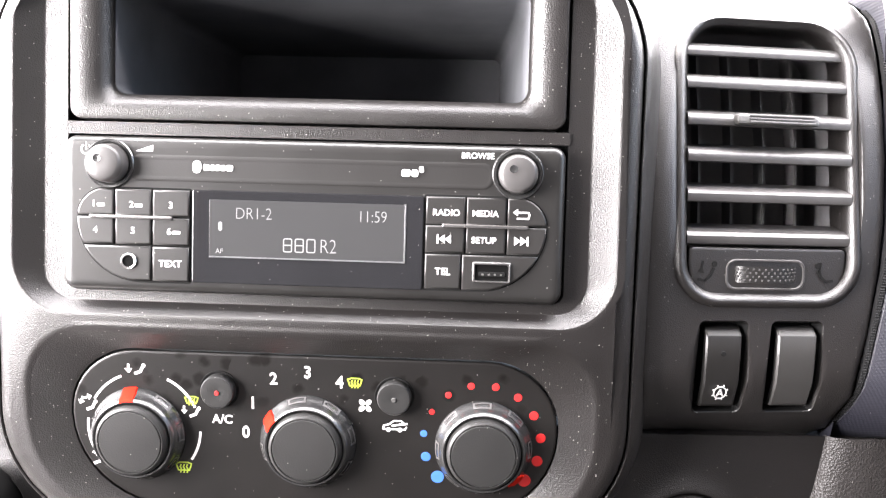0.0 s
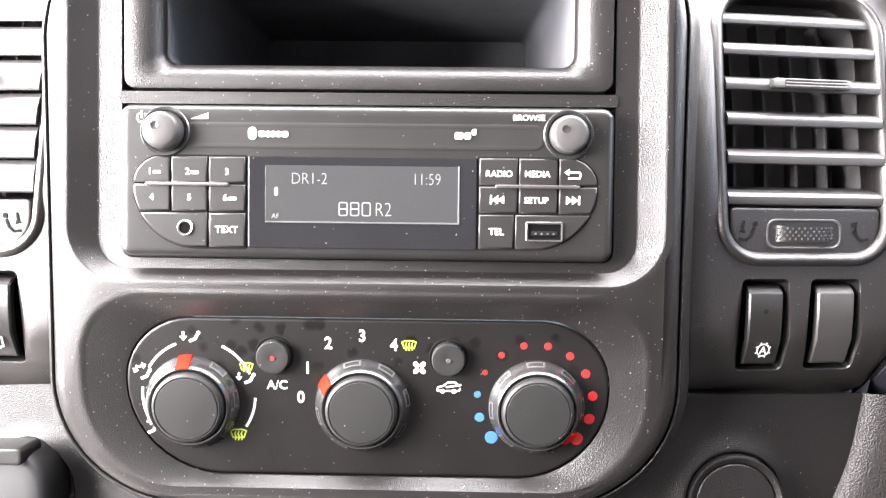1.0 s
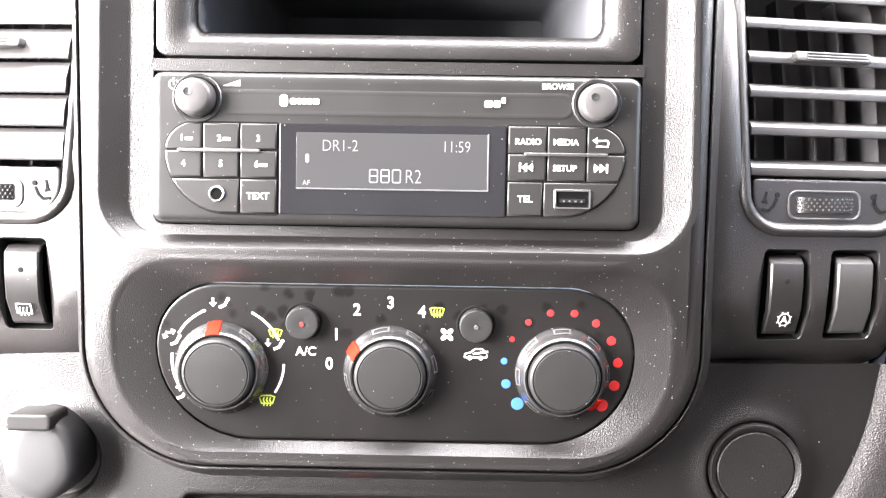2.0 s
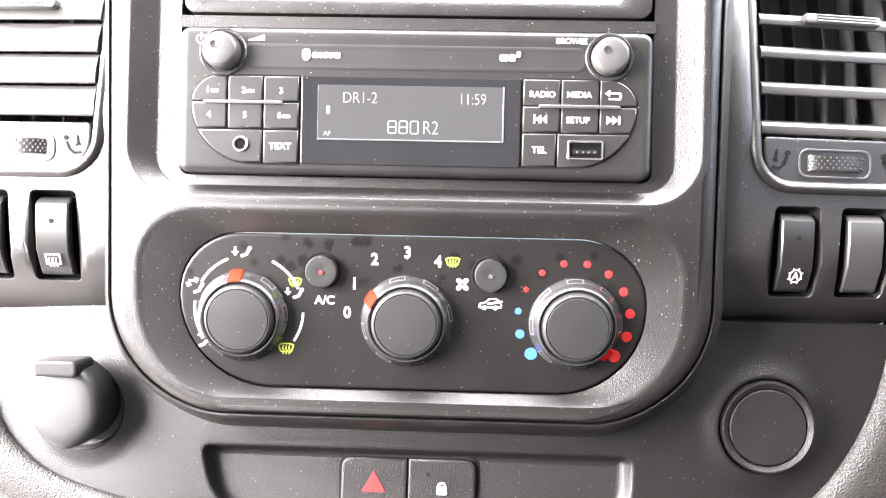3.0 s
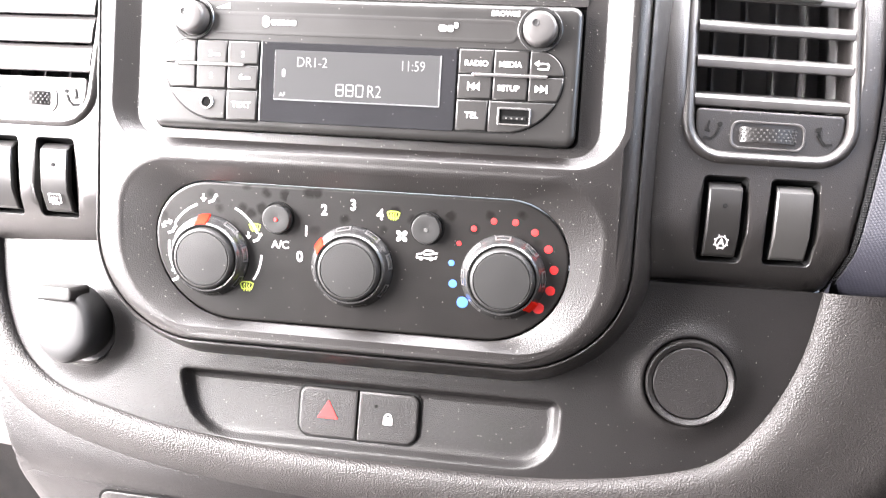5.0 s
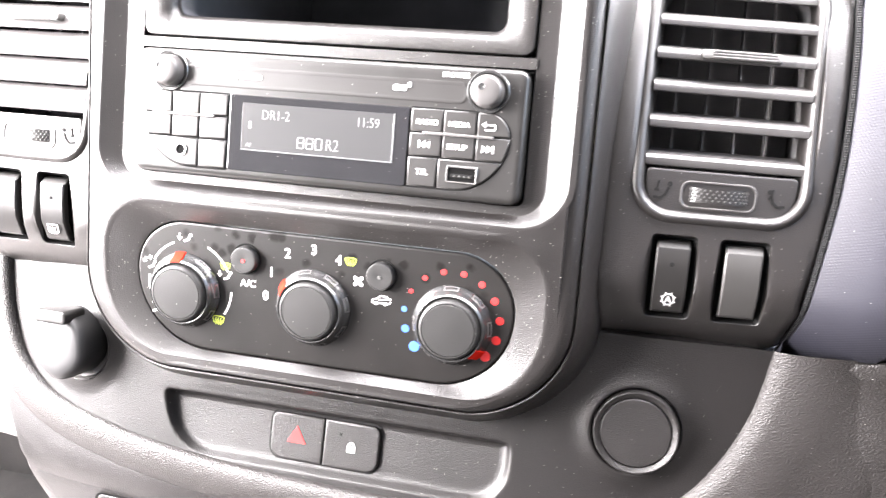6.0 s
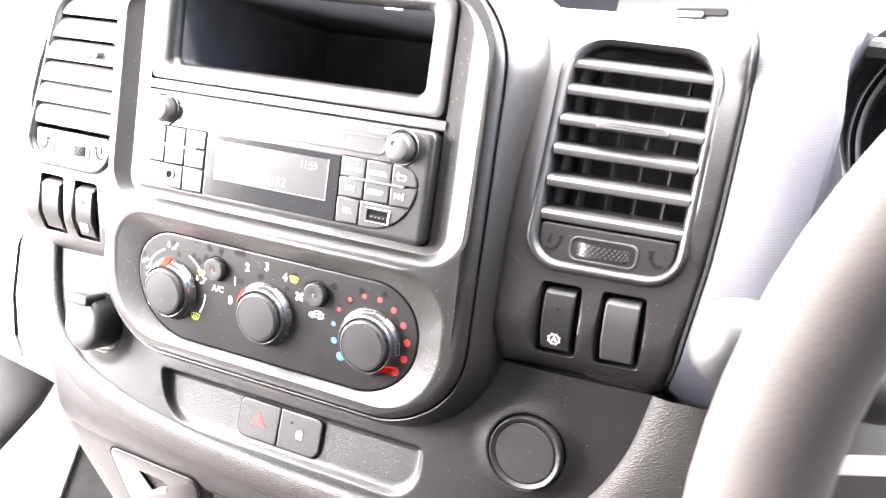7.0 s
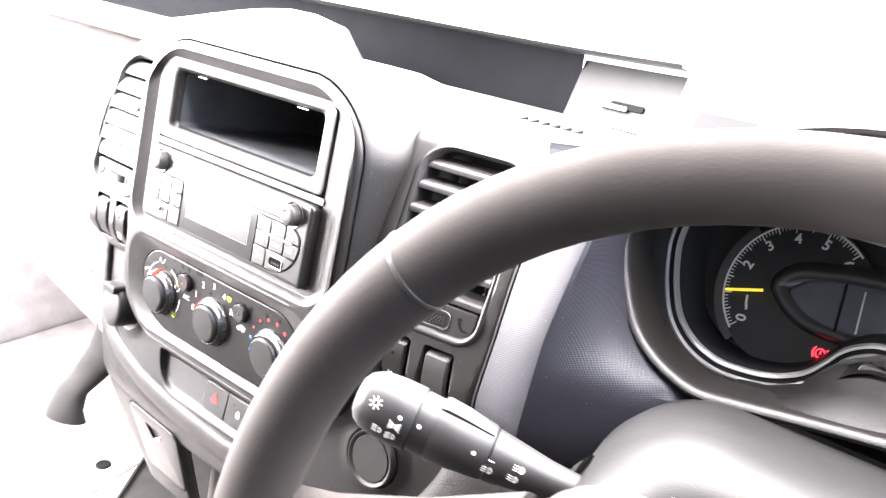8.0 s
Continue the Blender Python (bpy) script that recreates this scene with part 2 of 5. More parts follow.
def slab(loop, y0, y1, r=0.6, bm=None, warp=None):
    """A plate with its face at y0, a rounded rim of radius r and its back at y1."""
    bm = bm or bmesh.new()
    lay = [flat(inset(loop, r * 1.5), y0), flat(inset(loop, r), y0), flat(inset(loop, r * 0.3), y0 + r * 0.3), flat(loop, y0 + r), flat(loop, y1)]
    if warp:
        lay = [[warp(*p) for p in l] for l in lay]
    loft(bm, lay, True, True)
    return bm


def rings(levels, warp=None, first=False, last=False, bm=None):
    """Nested outlines, each (outline, y)."""
    bm = bm or bmesh.new()
    lay = [flat(l, y) for l, y in levels]
    if warp:
        lay = [[warp(*p) for p in l] for l in lay]
    loft(bm, lay, first, last)
    return bm


def turned(cx, cz, profile, n=40, bm=None):
    """A turned form round an axis along y: profile rows are (radius, y)."""
    bm = bm or bmesh.new()
    loft(bm, [flat(circle(cx, cz, max(r, 0.01), n), y) for r, y in profile], True, True)
    return bm


def filled(outer, holes, y, bm=None):
    """A flat face with holes."""
    bm = bm or bmesh.new()
    edges = []
    for loop in (outer, *holes):
        vs = [bm.verts.new((x, y, z)) for x, z in loop]
        edges += [bm.edges.new((vs[k], vs[(k + 1) % len(vs)])) for k in range(len(vs))]
    bmesh.ops.triangle_fill(bm, use_beauty=True, edges=edges)
    return bm


def clean(loop):
    out = []
    for p in loop:
        if not out or math.dist(p, out[-1]) > 0.05:
            out.append(p)
    return out[:-1] if math.dist(out[0], out[-1]) < 0.05 else out


def clipped(loop, x0, x1, z0, z1):
    """The piece of a convex outline inside a cell."""
    for axis, lim, sgn in ((0, x0, 1), (0, x1, -1), (1, z0, 1), (1, z1, -1)):
        out = []
        for a, b in zip(loop, loop[1:] + loop[:1]):
            ia, ib = (a[axis] - lim) * sgn >= 0, (b[axis] - lim) * sgn >= 0
            if ia:
                out.append(a)
            if ia != ib:
                f = (lim - a[axis]) / (b[axis] - a[axis])
                out.append((a[0] + f * (b[0] - a[0]), a[1] + f * (b[1] - a[1])))
        loop = out
    return clean(loop)


def bar(x0, x1, z0, z1, y, deep=0.4, r=None, bm=None):
    r = min(abs(x1 - x0), abs(z1 - z0)) * 0.3 if r is None else r
    return slab(rrect(x0, x1, z0, z1, r, 4), y, y + deep, min(0.15, deep * 0.3), bm)


def arc(cx, cz, r0, r1, a0, a1, y, deep=0.3, bm=None, n=16):
    """A printed arc, angles in degrees."""
    bm = bm or bmesh.new()
    loop = [(cx + r1 * math.cos(radians(a0 + (a1 - a0) * k / n)), cz + r1 * math.sin(radians(a0 + (a1 - a0) * k / n))) for k in range(n + 1)]
    loop += [(cx + r0 * math.cos(radians(a1 + (a0 - a1) * k / n)), cz + r0 * math.sin(radians(a1 + (a0 - a1) * k / n))) for k in range(n + 1)]
    loft(bm, [flat(loop, y), flat(loop, y + deep)], True, True)
    return bm


def stroke(points, w, y, deep=0.3, bm=None):
    """A printed line through (x, z) points with width w."""
    bm = bm or bmesh.new()
    for (ax, az), (bx, bz) in zip(points, points[1:]):
        d = Vector((bx - ax, bz - az))
        d = d.normalized() if d.length > 1e-6 else Vector((1, 0))
        p, e = Vector((-d.y, d.x)) * w / 2, d * w * 0.25
        loop = [(ax - e.x - p.x, az - e.y - p.y), (bx + e.x - p.x, bz + e.y - p.y), (bx + e.x + p.x, bz + e.y + p.y), (ax - e.x + p.x, az - e.y + p.y)]
        loft(bm, [flat(loop, y), flat(loop, y + deep)], True, True)
    return bm


def words(text, cx, cz, height, y, warp=None, bold=0.0, squeeze=1.0, turn=0.0):
    """Raised print: capital height in mm, centred at (cx, cz)."""
    cu = bpy.data.curves.new("print", "FONT")
    cu.body, cu.size, cu.align_x, cu.align_y, cu.extrude, cu.offset = text, 1.0, "CENTER", "CENTER", 0.02, bold
    cu.resolution_u = 3
    tmp = new("print", cu)
    me = bpy.data.meshes.new_from_object(tmp.evaluated_get(bpy.context.evaluated_depsgraph_get()))
    bpy.data.objects.remove(tmp)
    bpy.data.curves.remove(cu)
    bm = bmesh.new()
    bm.from_mesh(me)
    bpy.data.meshes.remove(me)
    zs = [v.co.y for v in bm.verts]
    mid, k = (min(zs) + max(zs)) / 2, height / 0.70
    ca, sa = math.cos(radians(turn)), math.sin(radians(turn))
    for v in bm.verts:
        px, pz = v.co.x * k * squeeze, (v.co.y - mid) * k
        q = (cx + px * ca - pz * sa, y - v.co.z * 4, cz + px * sa + pz * ca)
        v.co = warp(*q) if warp else q
    return bm


# ---- dashboard: centre console ----
dash = thing("dashboard", "charcoal moulded plastic van dashboard with dusty satin surfaces", "dashboard", (0, 20, 0))


def arched(x, y, z):
    """The console crest falls away slightly to the sides and bows out at top and bottom."""
    lift = max(0.0, (z - 60) / 90)
    drop = min(1.0, max(0.0, (-62 - z) / 24)) * 2.8 * max(0.0, 1 - (x / 100) ** 2)
    x *= 1 + 0.014 * max(0.0, 1 - ((z - 45) / 50) ** 2)
    return (x, y + 0.0004 * x * x + max(0.0, -6 - z) * 0.10, z - lift * 0.0007 * x * x - drop)


def plate_edge(d):
    """Outline of the heater plate grown by d, top and bottom gently bowed."""
    out = []
    for x, z in rrect(-93.3 - d, 93.6 + d, -82.6 - d, -21.4 + d, (34, 26, 25, 36), 10):
        k = max(0.0, 1 - (x / 80) ** 2)
        out.append((x, z + (1.3 if z > -50 else -1.8) * k))
    return out


def plate_depth(z):
    """The heater plate leans back towards its foot."""
    return 10.0 - (z + 50) * 0.1045


OUT = rrect(-122.5, 120, -93.2, 144, (46, 50, 54, 46), 14)
RADIO_HOLE = rrect(-112.5, 112, -7, 137.5, (20, 34, 36, 20), 10)
HEAT_HOLE = rrect(-109, 106.6, -88.2, -13, (38, 24, 24, 40), 10)
bm = filled(inset(OUT, 7), [inset(RADIO_HOLE, -2.4), inset(HEAT_HOLE, -2.6)], -2.4)
rings([(inset(OUT, 7), -2.4), (inset(OUT, 6), -2.4), (inset(OUT, 4), -2.2), (inset(OUT, 2.2), -1.2), (inset(OUT, 0.8), 0.4), (OUT, 2.4), (OUT, 9.0)], bm=bm)
FLOOR_EDGE = rrect(-102, 101.5, -2.2, 130, (11, 18, 18, 11), 10)
slope = [([(a[0] + (b[0] - a[0]) * f, a[1] + (b[1] - a[1]) * f) for a, b in zip(RADIO_HOLE, FLOOR_EDGE)], y) for f, y in ((0, -2.35), (0.03, -2.28), (0.10, -1.85), (0.5, 0.3), (0.90, 2.4), (0.97, 2.75), (1, 2.8))]
rings([(inset(RADIO_HOLE, -2.4), -2.4), (inset(RADIO_HOLE, -1.2), -2.4)] + slope + [(rrect(-101, 100.5, -1.7, 129, (10, 17, 17, 10), 10), 2.85), (rrect(-93.2, 93.2, 1.6, 124, 4, 10), 2.9)], bm=bm)
for v in bm.verts:
    v.co = arched(*v.co)
levels = [[arched(x, y, z) for x, z in inset(HEAT_HOLE, d)] for d, y in ((-2.6, -2.4), (-1.3, -2.4), (0, -2.05), (0.8, -1.7))]
edge, foot_edge = levels[-1], [(x, plate_depth(z) + 0.3, z) for x, z in plate_edge(0.5)]
for f, g in ((0.05, 0.04), (0.14, 0.13), (0.5, 0.47), (0.86, 0.84), (0.95, 0.94)):
    levels.append([(a[0] + (b[0] - a[0]) * f, a[1] + (b[1] - a[1]) * g, a[2] + (b[2] - a[2]) * f) for a, b in zip(edge, foot_edge)])
levels += [foot_edge, [(x, y + 2.5, z) for x, y, z in foot_edge]]
loft(bm, levels)
bmesh.ops.remove_doubles(bm, verts=bm.verts, dist=0.03)
part("console_bezel", bm, "satin", dash, "satin charcoal console surround", 40)
# slim lip behind the bezel seam, rolling back to the dash
bm = rings([(inset(OUT, -0.5), 9.0), (inset(OUT, -0.5), 2.6), (inset(OUT, -0.7), 1.7), (inset(OUT, -1.2), 1.4), (inset(OUT, -1.8), 1.8), (inset(OUT, -3.6), 4.6), (inset(OUT, -6), 9), (inset(OUT, -9.5), 18), (inset(OUT, -12), 30), (inset(OUT, -13), 60)], arched)
part("console_side", bm, "satin", dash)
part("recess_floor", rings([(rrect(-94, 94, 60.2, 64.8, 1, 3), 5.6), (rrect(-94, 94, 60.2, 64.8, 1, 3), 14)], None, True, True), "satin", dash)


bm = filled(rrect(-97, 97, -0.5, 128, 4, 6), [rrect(-81, 81.5, 72.5, 120, 5, 6)], 12.5)
part("gap_backing", bm, "black", dash)


# ---- dashboard: pods that carry the vents and switches ----
def lean(z):
    """The pods and the woven panel lean back more and more with height."""
    return max(0.0, z - 20) ** 2 * 0.0024 + max(0.0, z - 114) ** 2 * 0.045


def inner_roll(x):
    """The pod's edge beside the console rolls back into a groove."""
    return max(0.0, 133 - x) ** 2 * 0.055


def pod_r(x, y, z):
    """Pod surface: recedes to the outside and rolls back towards the dash top."""
    return (x, y + 24 + (x - 144) * 0.18 + inner_roll(x) + lean(z) + max(0.0, -24 - z) ** 2 * 0.02, z)


def pod_l(x, y, z):
    return (7.5 - x, y + 19 + (x - 144) * 0.04 + inner_roll(x) + lean(z) + max(0.0, -24 - z) ** 2 * 0.02, z)


POD = [(112, -57), (196, -57), (204, -56), (209.5, -52), (214, -36), (217.6, -9), (220.4, 15), (221.6, 35), (222.2, 60), (222.4, 85), (222, 105), (221.4, 114), (220.8, 120), (219.6, 127), (218, 133), (112, 133), (112, 127), (112, 120), (112, 114)]
VENT = rrect(138.5, 213, 1.5, 117.5, (17, 20, 20, 17), 8)
SWITCHES = ((151.5, 166.0), (181.0, 197.0))
for warp, side in ((pod_r, "driver"), (pod_l, "passenger")):
    holes = [VENT] + [rrect(a - 3, b + 3, -43.5, -5, 2.5, 3) for a, b in SWITCHES]
    bm = filled(POD, holes, 0)
    for turn_no in range(4):
        bmesh.ops.subdivide_edges(bm, edges=[e for e in bm.edges if e.calc_length() > 7 and not e.is_boundary], cuts=1)
        bmesh.ops.triangulate(bm, faces=bm.faces)
    rim = [(x, z) for x, z in POD]
    rings([(rim, 0), (inset(rim, -1.5), 1.0), (inset(rim, -3), 5), (inset(rim, -3), 26)], bm=bm)
    for h in holes[1:]:
        rings([(h, 0), (inset(h, 0.5), 0.8), (inset(h, 1.2), 6)], bm=bm)
    bmesh.ops.remove_doubles(bm, verts=bm.verts, dist=0.02)
    for v in bm.verts:
        v.co = warp(*v.co)
    part("vent_pod", bm, "pod", dash, "charcoal grained vent surround")

# ---- air vents ----
SLATS = (102.3, 88.8, 73.8, 59.3, 43.7, 27.2)


def air_vent(warp, label, shut=False):
    v = thing("air_vent", label, "air vent", warp(174, 0, 55), "dashboard air vents")
    frame_levels = [(inset(VENT, -1.6), 1.0), (inset(VENT, -1.2), -0.6), (inset(VENT, 0.4), -1.9), (inset(VENT, 1.6), -2.0), (inset(VENT, 3.2), -0.6), (inset(VENT, 4.4), 2.4), (inset(VENT, 4.8), 5), (inset(VENT, 5.0), 16)]
    part("vent_frame", rings(frame_levels, warp), "pod", v, "satin rim with rounded lip", 50)
    part("vent_duct", rings([(inset(VENT, 4.2), 8), (inset(VENT, 6), 42)], warp, False, True), "duct", v, "duct behind the slats, haze put into its raised colour")
    for k, z in enumerate([103.6, 88.6, 74.0, 59.8, 46.2, 32.5] if shut else SLATS):
        bm = bmesh.new()
        half = []
        for x, taper in ((142.5, 1), (152, 1), (164, 1), (176, 1), (188, 1), (200, 1), (210, 1)):
            curve = 0.0
            half.append([warp(x, 2.0 + dy + curve, z + dz) for dy, dz in (((-0.4, -6.3), (-0.8, -5.6), (-0.6, 0), (0.6, 4.4), (2.6, 6.7), (3.4, 6.5), (2.2, 0), (1.0, -6.3)) if shut else ((-0.6, -0.8), (-0.6, 0.8), (0.4, 2.2), (3, 3.2), (13, 5.2), (13, 3.6), (5, 0.4), (1, -2.6), (-0.1, -2.2)))])
        loft(bm, half, True, True)
        part("slat", bm, "slat", v)
    bm = slab(rrect(161, 195, 71.9, 76.1, 1.4, 4), -3.4, 4, 1.0, warp=warp)
    tab = part("adjuster_tab", bm, "knurl", v, "ribbed satin adjuster tab")
    for k in range(3):
        part("rib", slab(rrect(166, 193, 72.5 + k * 1.25, 73.2 + k * 1.25, 0.3, 2), -3.9, -3, 0.15, warp=warp), "slat", tab)
    for k in range(4):
        x = 153 + k * 14
        bm = bmesh.new()
        loft(bm, [[warp(x + dx, 24 + dy, z) for dx, dy in ((-0.6, 0), (0.6, 0), (0.6, 12), (-0.6, 12))] for z in (25, 65, 106)], True, True)
        part("rear_vane", bm, "duct", v)
    plate = rrect(143.5, 208, 4, 23.5, (13, 2, 2, 13), 6)
    part("lower_plate", slab(plate, 1.5, 8, 0.8, warp=warp), "pod", v)
    part("wheel_recess", rings([(rrect(158.6, 191.4, 6.8, 19.2, 4, 5), 1.55), (rrect(158.9, 191.1, 7.1, 18.9, 4, 5), 0.9), (rrect(159.4, 190.6, 7.6, 18.4, 3.6, 5), 0.9), (rrect(161, 189, 8.9, 17.4, 3, 5), 3.4)], warp, False, True), "slat", v, "dished recess with a raised lip", 50)
    part("recess_shadow_gap", rings([(rrect(161.4, 188.6, 9.1, 17.2, 2.6, 5), 3.2), (rrect(161.8, 188.2, 9.4, 17, 2.4, 5), 3.1)], warp, False, True), "black", v)
    bm = bmesh.new()
    prof = []
    for k in range(13):
        a = math.pi * k / 12
        prof.append([warp(175 - 13 * math.cos(a), 3.4 - 6.2 * math.sin(a), z) for z in (10.0, 10.6, 15.8, 16.4)])
    loft(bm, prof, closed=False)
    wheel = part("thumb_wheel", bm, "button", v, "knurled thumb wheel")
    bm = bmesh.new()
    for k in range(14):
        for j in range(4):
            a = math.pi * (0.8 + (k + 0.5 * (j % 2)) * 0.74) / 12
            cx, cy, cz = 175 - 13 * math.cos(a), 3.4 - 6.2 * math.sin(a), 11.1 + j * 1.4
            loft(bm, [[warp(cx + dx * s, cy - h, cz + dz * s) for dx, dz in ((-0.48, -0.5), (0.48, -0.5), (0.48, 0.5), (-0.48, 0.5))] for h, s in ((-0.3, 1), (0.3, 0.5))], False, True)
    part("knurling", bm, "slat", wheel)
    for x, side in ((151.0, 1), (199.5, -1)):
        bm = stroke([(x - 3.4 * side, 11.0), (x - 0.6 * side, 10.6), (x + 1.4 * side, 12.4), (x + 2.6 * side, 15.2)], 1.1, 1.1)
        slab(circle(x + 3.0 * side, 17.0, 1.1, 10), 1.1, 1.5, 0.05, bm)
        slab([(x - 3.6, 14.0), (x - 1.2, 13.4), (x - 2.0, 16.2)], 1.1, 1.5, 0.05, bm)
        stroke([(x - 2.2, 15.8), (x - 1.8, 18.0)], 0.9, 1.1, bm=bm)
        for vv in bm.verts:
            vv.co = warp(*vv.co)
        part("airflow_icon", bm, "black", v, "moulded air flow mark")
    return v


air_vent(pod_r, "charcoal slatted air vent beside the steering column")
air_vent(pod_l, "charcoal air vent with closed slats on the passenger side", True)


# ---- rocker switches ----
def rocker(warp, x0, x1, label, icon, mat="button"):
    s = thing("rocker_switch", label, "switch", warp((x0 + x1) / 2, 0, -24), "dashboard rocker switches")
    hole = rrect(x0 - 2.4, x1 + 2.4, -43, -5.6, 2, 3)
    part("switch_well", rings([(hole, 0.6), (inset(hole, 0.8), 5), (inset(hole, 1.5), 9)], warp, False, True), "black", s)
    bm = bmesh.new()
    rows = []
    for z, d in ((-41, 5), (-40.6, 1.4), (-39.5, 0.6), (-30, -0.4), (-20, -0.9), (-11.5, -1.0), (-10.8, -0.7), (-8.2, 2.6), (-7.8, 5)):
        rows.append([warp(x, d + e, z) for x, e in ((x0, 4), (x0, 0.7), (x0 + 0.7, 0), (x1 - 0.7, 0), (x1, 0.7), (x1, 4))])
    loft(bm, rows, True, True)
    r = part("rocker", bm, mat, s, "satin rocker with a bright upper edge", 25)
    cx = (x0 + x1) / 2

    def print_on(bm2, name, mat):
        for vv in bm2.verts:
            vv.co = warp(*vv.co)
        part(name, bm2, mat, r)

    if icon == "auto":
        b2 = arc(cx, -34, 2.3, 2.8, 0, 359, -0.8)
        stroke([(cx - 1.2, -35.4), (cx, -32.6), (cx + 1.2, -35.4)], 0.55, -0.8, bm=b2)
        stroke([(cx - 0.7, -34.6), (cx + 0.7, -34.6)], 0.45, -0.8, bm=b2)
        for a in range(0, 360, 45):
            ca, sa = math.cos(radians(a + 22)), math.sin(radians(a + 22))
            stroke([(cx + 2.7 * ca, -34 + 2.7 * sa), (cx + 3.3 * ca, -34 + 3.3 * sa)], 0.5, -0.8, bm=b2)
        print_on(b2, "stop_start_icon", "white")
    if icon == "demist":
        b2 = stroke([(cx - 3, -36), (cx + 3, -36), (cx + 3, -32), (cx - 3, -32), (cx - 3, -36)], 0.5, -0.8)
        for k in (-1.5, 0, 1.5):
            stroke([(cx + k, -37), (cx + k + 0.5, -35), (cx + k, -33.5)], 0.45, -0.9, bm=b2)
        print_on(b2, "heated_window_icon", "white")
    if icon:
        print_on(slab(circle(cx, -18, 1.0, 14), -1.3, -0.4, 0.1), "indicator_lamp", "black")
    return s


rocker(pod_r, *SWITCHES[0], "black rocker switch with white stop-start icon", "auto")
rocker(pod_r, *SWITCHES[1], "plain satin grey blanking rocker switch", "", "blank")
rocker(pod_l, *SWITCHES[0], "black rocker switch with heated window icon", "demist")
rocker(pod_l, *SWITCHES[1], "plain black rocker switch on the passenger side", "")

# ---- storage cubby above the radio ----
cubby = thing("storage_cubby", "open black storage slot with a satin grey frame above the radio", "storage slot", (0, 10, 94))
CUB = rrect(-92, 92.2, 65.7, 123.5, 4.5, 8)
CIN = rrect(-78, 78.5, 75.5, 117, 5, 8)
part("cubby_frame", rings([(CUB, 14), (CUB, 5.7), (rrect(-91.7, 91.9, 66, 123.2, 4.3, 8), 5.1), (rrect(-90.8, 91, 66.9, 122.3, 4, 8), 4.8), (rrect(-87, 87.4, 69.6, 120.4, 5, 8), 4.9), (rrect(-83.5, 84, 71.4, 119.6, 5.5, 8), 5.2), (rrect(-80.5, 81, 73.2, 118.4, 5.5, 8), 6.6), (rrect(-78.8, 79.3, 74.7, 117.5, 5.2, 8), 8.4), (CIN, 10.2), (rrect(-77.8, 78.3, 75.7, 116.8, 5, 8), 12)]), "satin", cubby, "satin grey frame with bevelled opening", 40)
part("cubby_box", rings([(rrect(-78, 78.5, 75.5, 117, 5, 8), 11), (rrect(-77, 77.5, 76.3, 116, 5, 8), 60), (rrect(-70, 70, 79, 113, 4, 8), 150)], None, False, True), "cavity", cubby, "hollow box, haze put into its raised colour", 40)
for x in (-55, 55):
    part("clip", bar(x - 5, x + 5, 115.6, 116.4, 9.8, 1.2), "silver", cubby)

# ---- radio ----
radio = thing("car_radio", "black single slot car radio with lit display and button clusters", "car radio", (0, 5, 30))
FACE = rrect(-92.3, 92.3, 2.2, 59.2, 4.5, 6)
face = part("faceplate", rings([(FACE, 14), (FACE, 2.2), (inset(FACE, 0.5), 1.0), (inset(FACE, 1.4), 0.3), (inset(FACE, 2.6), 0.0), (inset(FACE, 4.0), 0.0)], None, False, True), "radio", radio, "", 40)
SLOT = rrect(-67, 66, 43.8, 52.2, 3.5, 6)
part("disc_slot_band", rings([(inset(SLOT, -0.6), -0.1), (inset(SLOT, 0.2), -0.35), (inset(SLOT, 1.4), -0.05), (inset(SLOT, 2.6), -0.03)], None, True, True), "button", radio, "shallow band across the front", 50)
for x in (-74.5, 75.2):
    part("knob_ring", turned(x, 49.2, [(9.3, 0.4), (9.3, -0.5), (8.9, -1.0), (8.0, -0.8), (7.2, 0.2)]), "ring", radio)
    k = part("rotary_knob", turned(x, 49.2, [(7.1, 0), (6.9, -4.6), (6.7, -5.8), (6.1, -6.6), (5.4, -6.9), (2, -7.0), (0, -7.0)]), "slat", radio, "domed rotary knob", 60)
    part("dimple", turned(x - 1.8, 50.8, [(1.5, -6.7), (1.4, -7.2), (0.9, -7.05), (0.1, -7.02)], 16), "ring", k)
bm = arc(-83.4, 54.2, 1.5, 2.0, -240, 60, -0.15)
stroke([(-83.4, 54.2), (-83.4, 56.6)], 0.5, -0.15, bm=bm)
part("power_icon", bm, "white", radio)
part("volume_icon", slab([(-65, 53.9), (-58.4, 53.9), (-58.4, 56.2)], -0.15, 0.2, 0.05), "white", radio)
bm = slab(rrect(-43.5, -40.4, 46.4, 51, 1.5, 4), -0.5, 0, 0.05)
for x0, x1 in ((-39.6, -37.2), (-36.9, -35.4), (-35.1, -33.4), (-33.1, -31.4), (-31.1, -28.6)):
    bar(x0, x1, 47.4, 49.6, -0.5, bm=bm)
part("printed_logo", bm, "white", radio, "small white logo shapes")
bm = bmesh.new()
for x0, x1, z0, z1 in ((33.2, 36.4, 47.2, 49.8), (36.8, 39.2, 47.2, 49.8), (39.6, 41.2, 48.8, 51)):
    bar(x0, x1, z0, z1, -0.5, bm=bm)
part("printed_logo", bm, "white", radio, "small white logo shapes")
part("browse_print", words("BROWSE", 60.6, 55.4, 2.1, -0.1, bold=0.01), "white", radio)

LEFT = rrect(-86.6, -44.2, 6.0, 40.2, (0.6, 0.6, 11, 24), 10)
RIGHT = rrect(42.2, 86.2, 6.6, 40.6, (24, 11, 0.6, 0.6), 10)
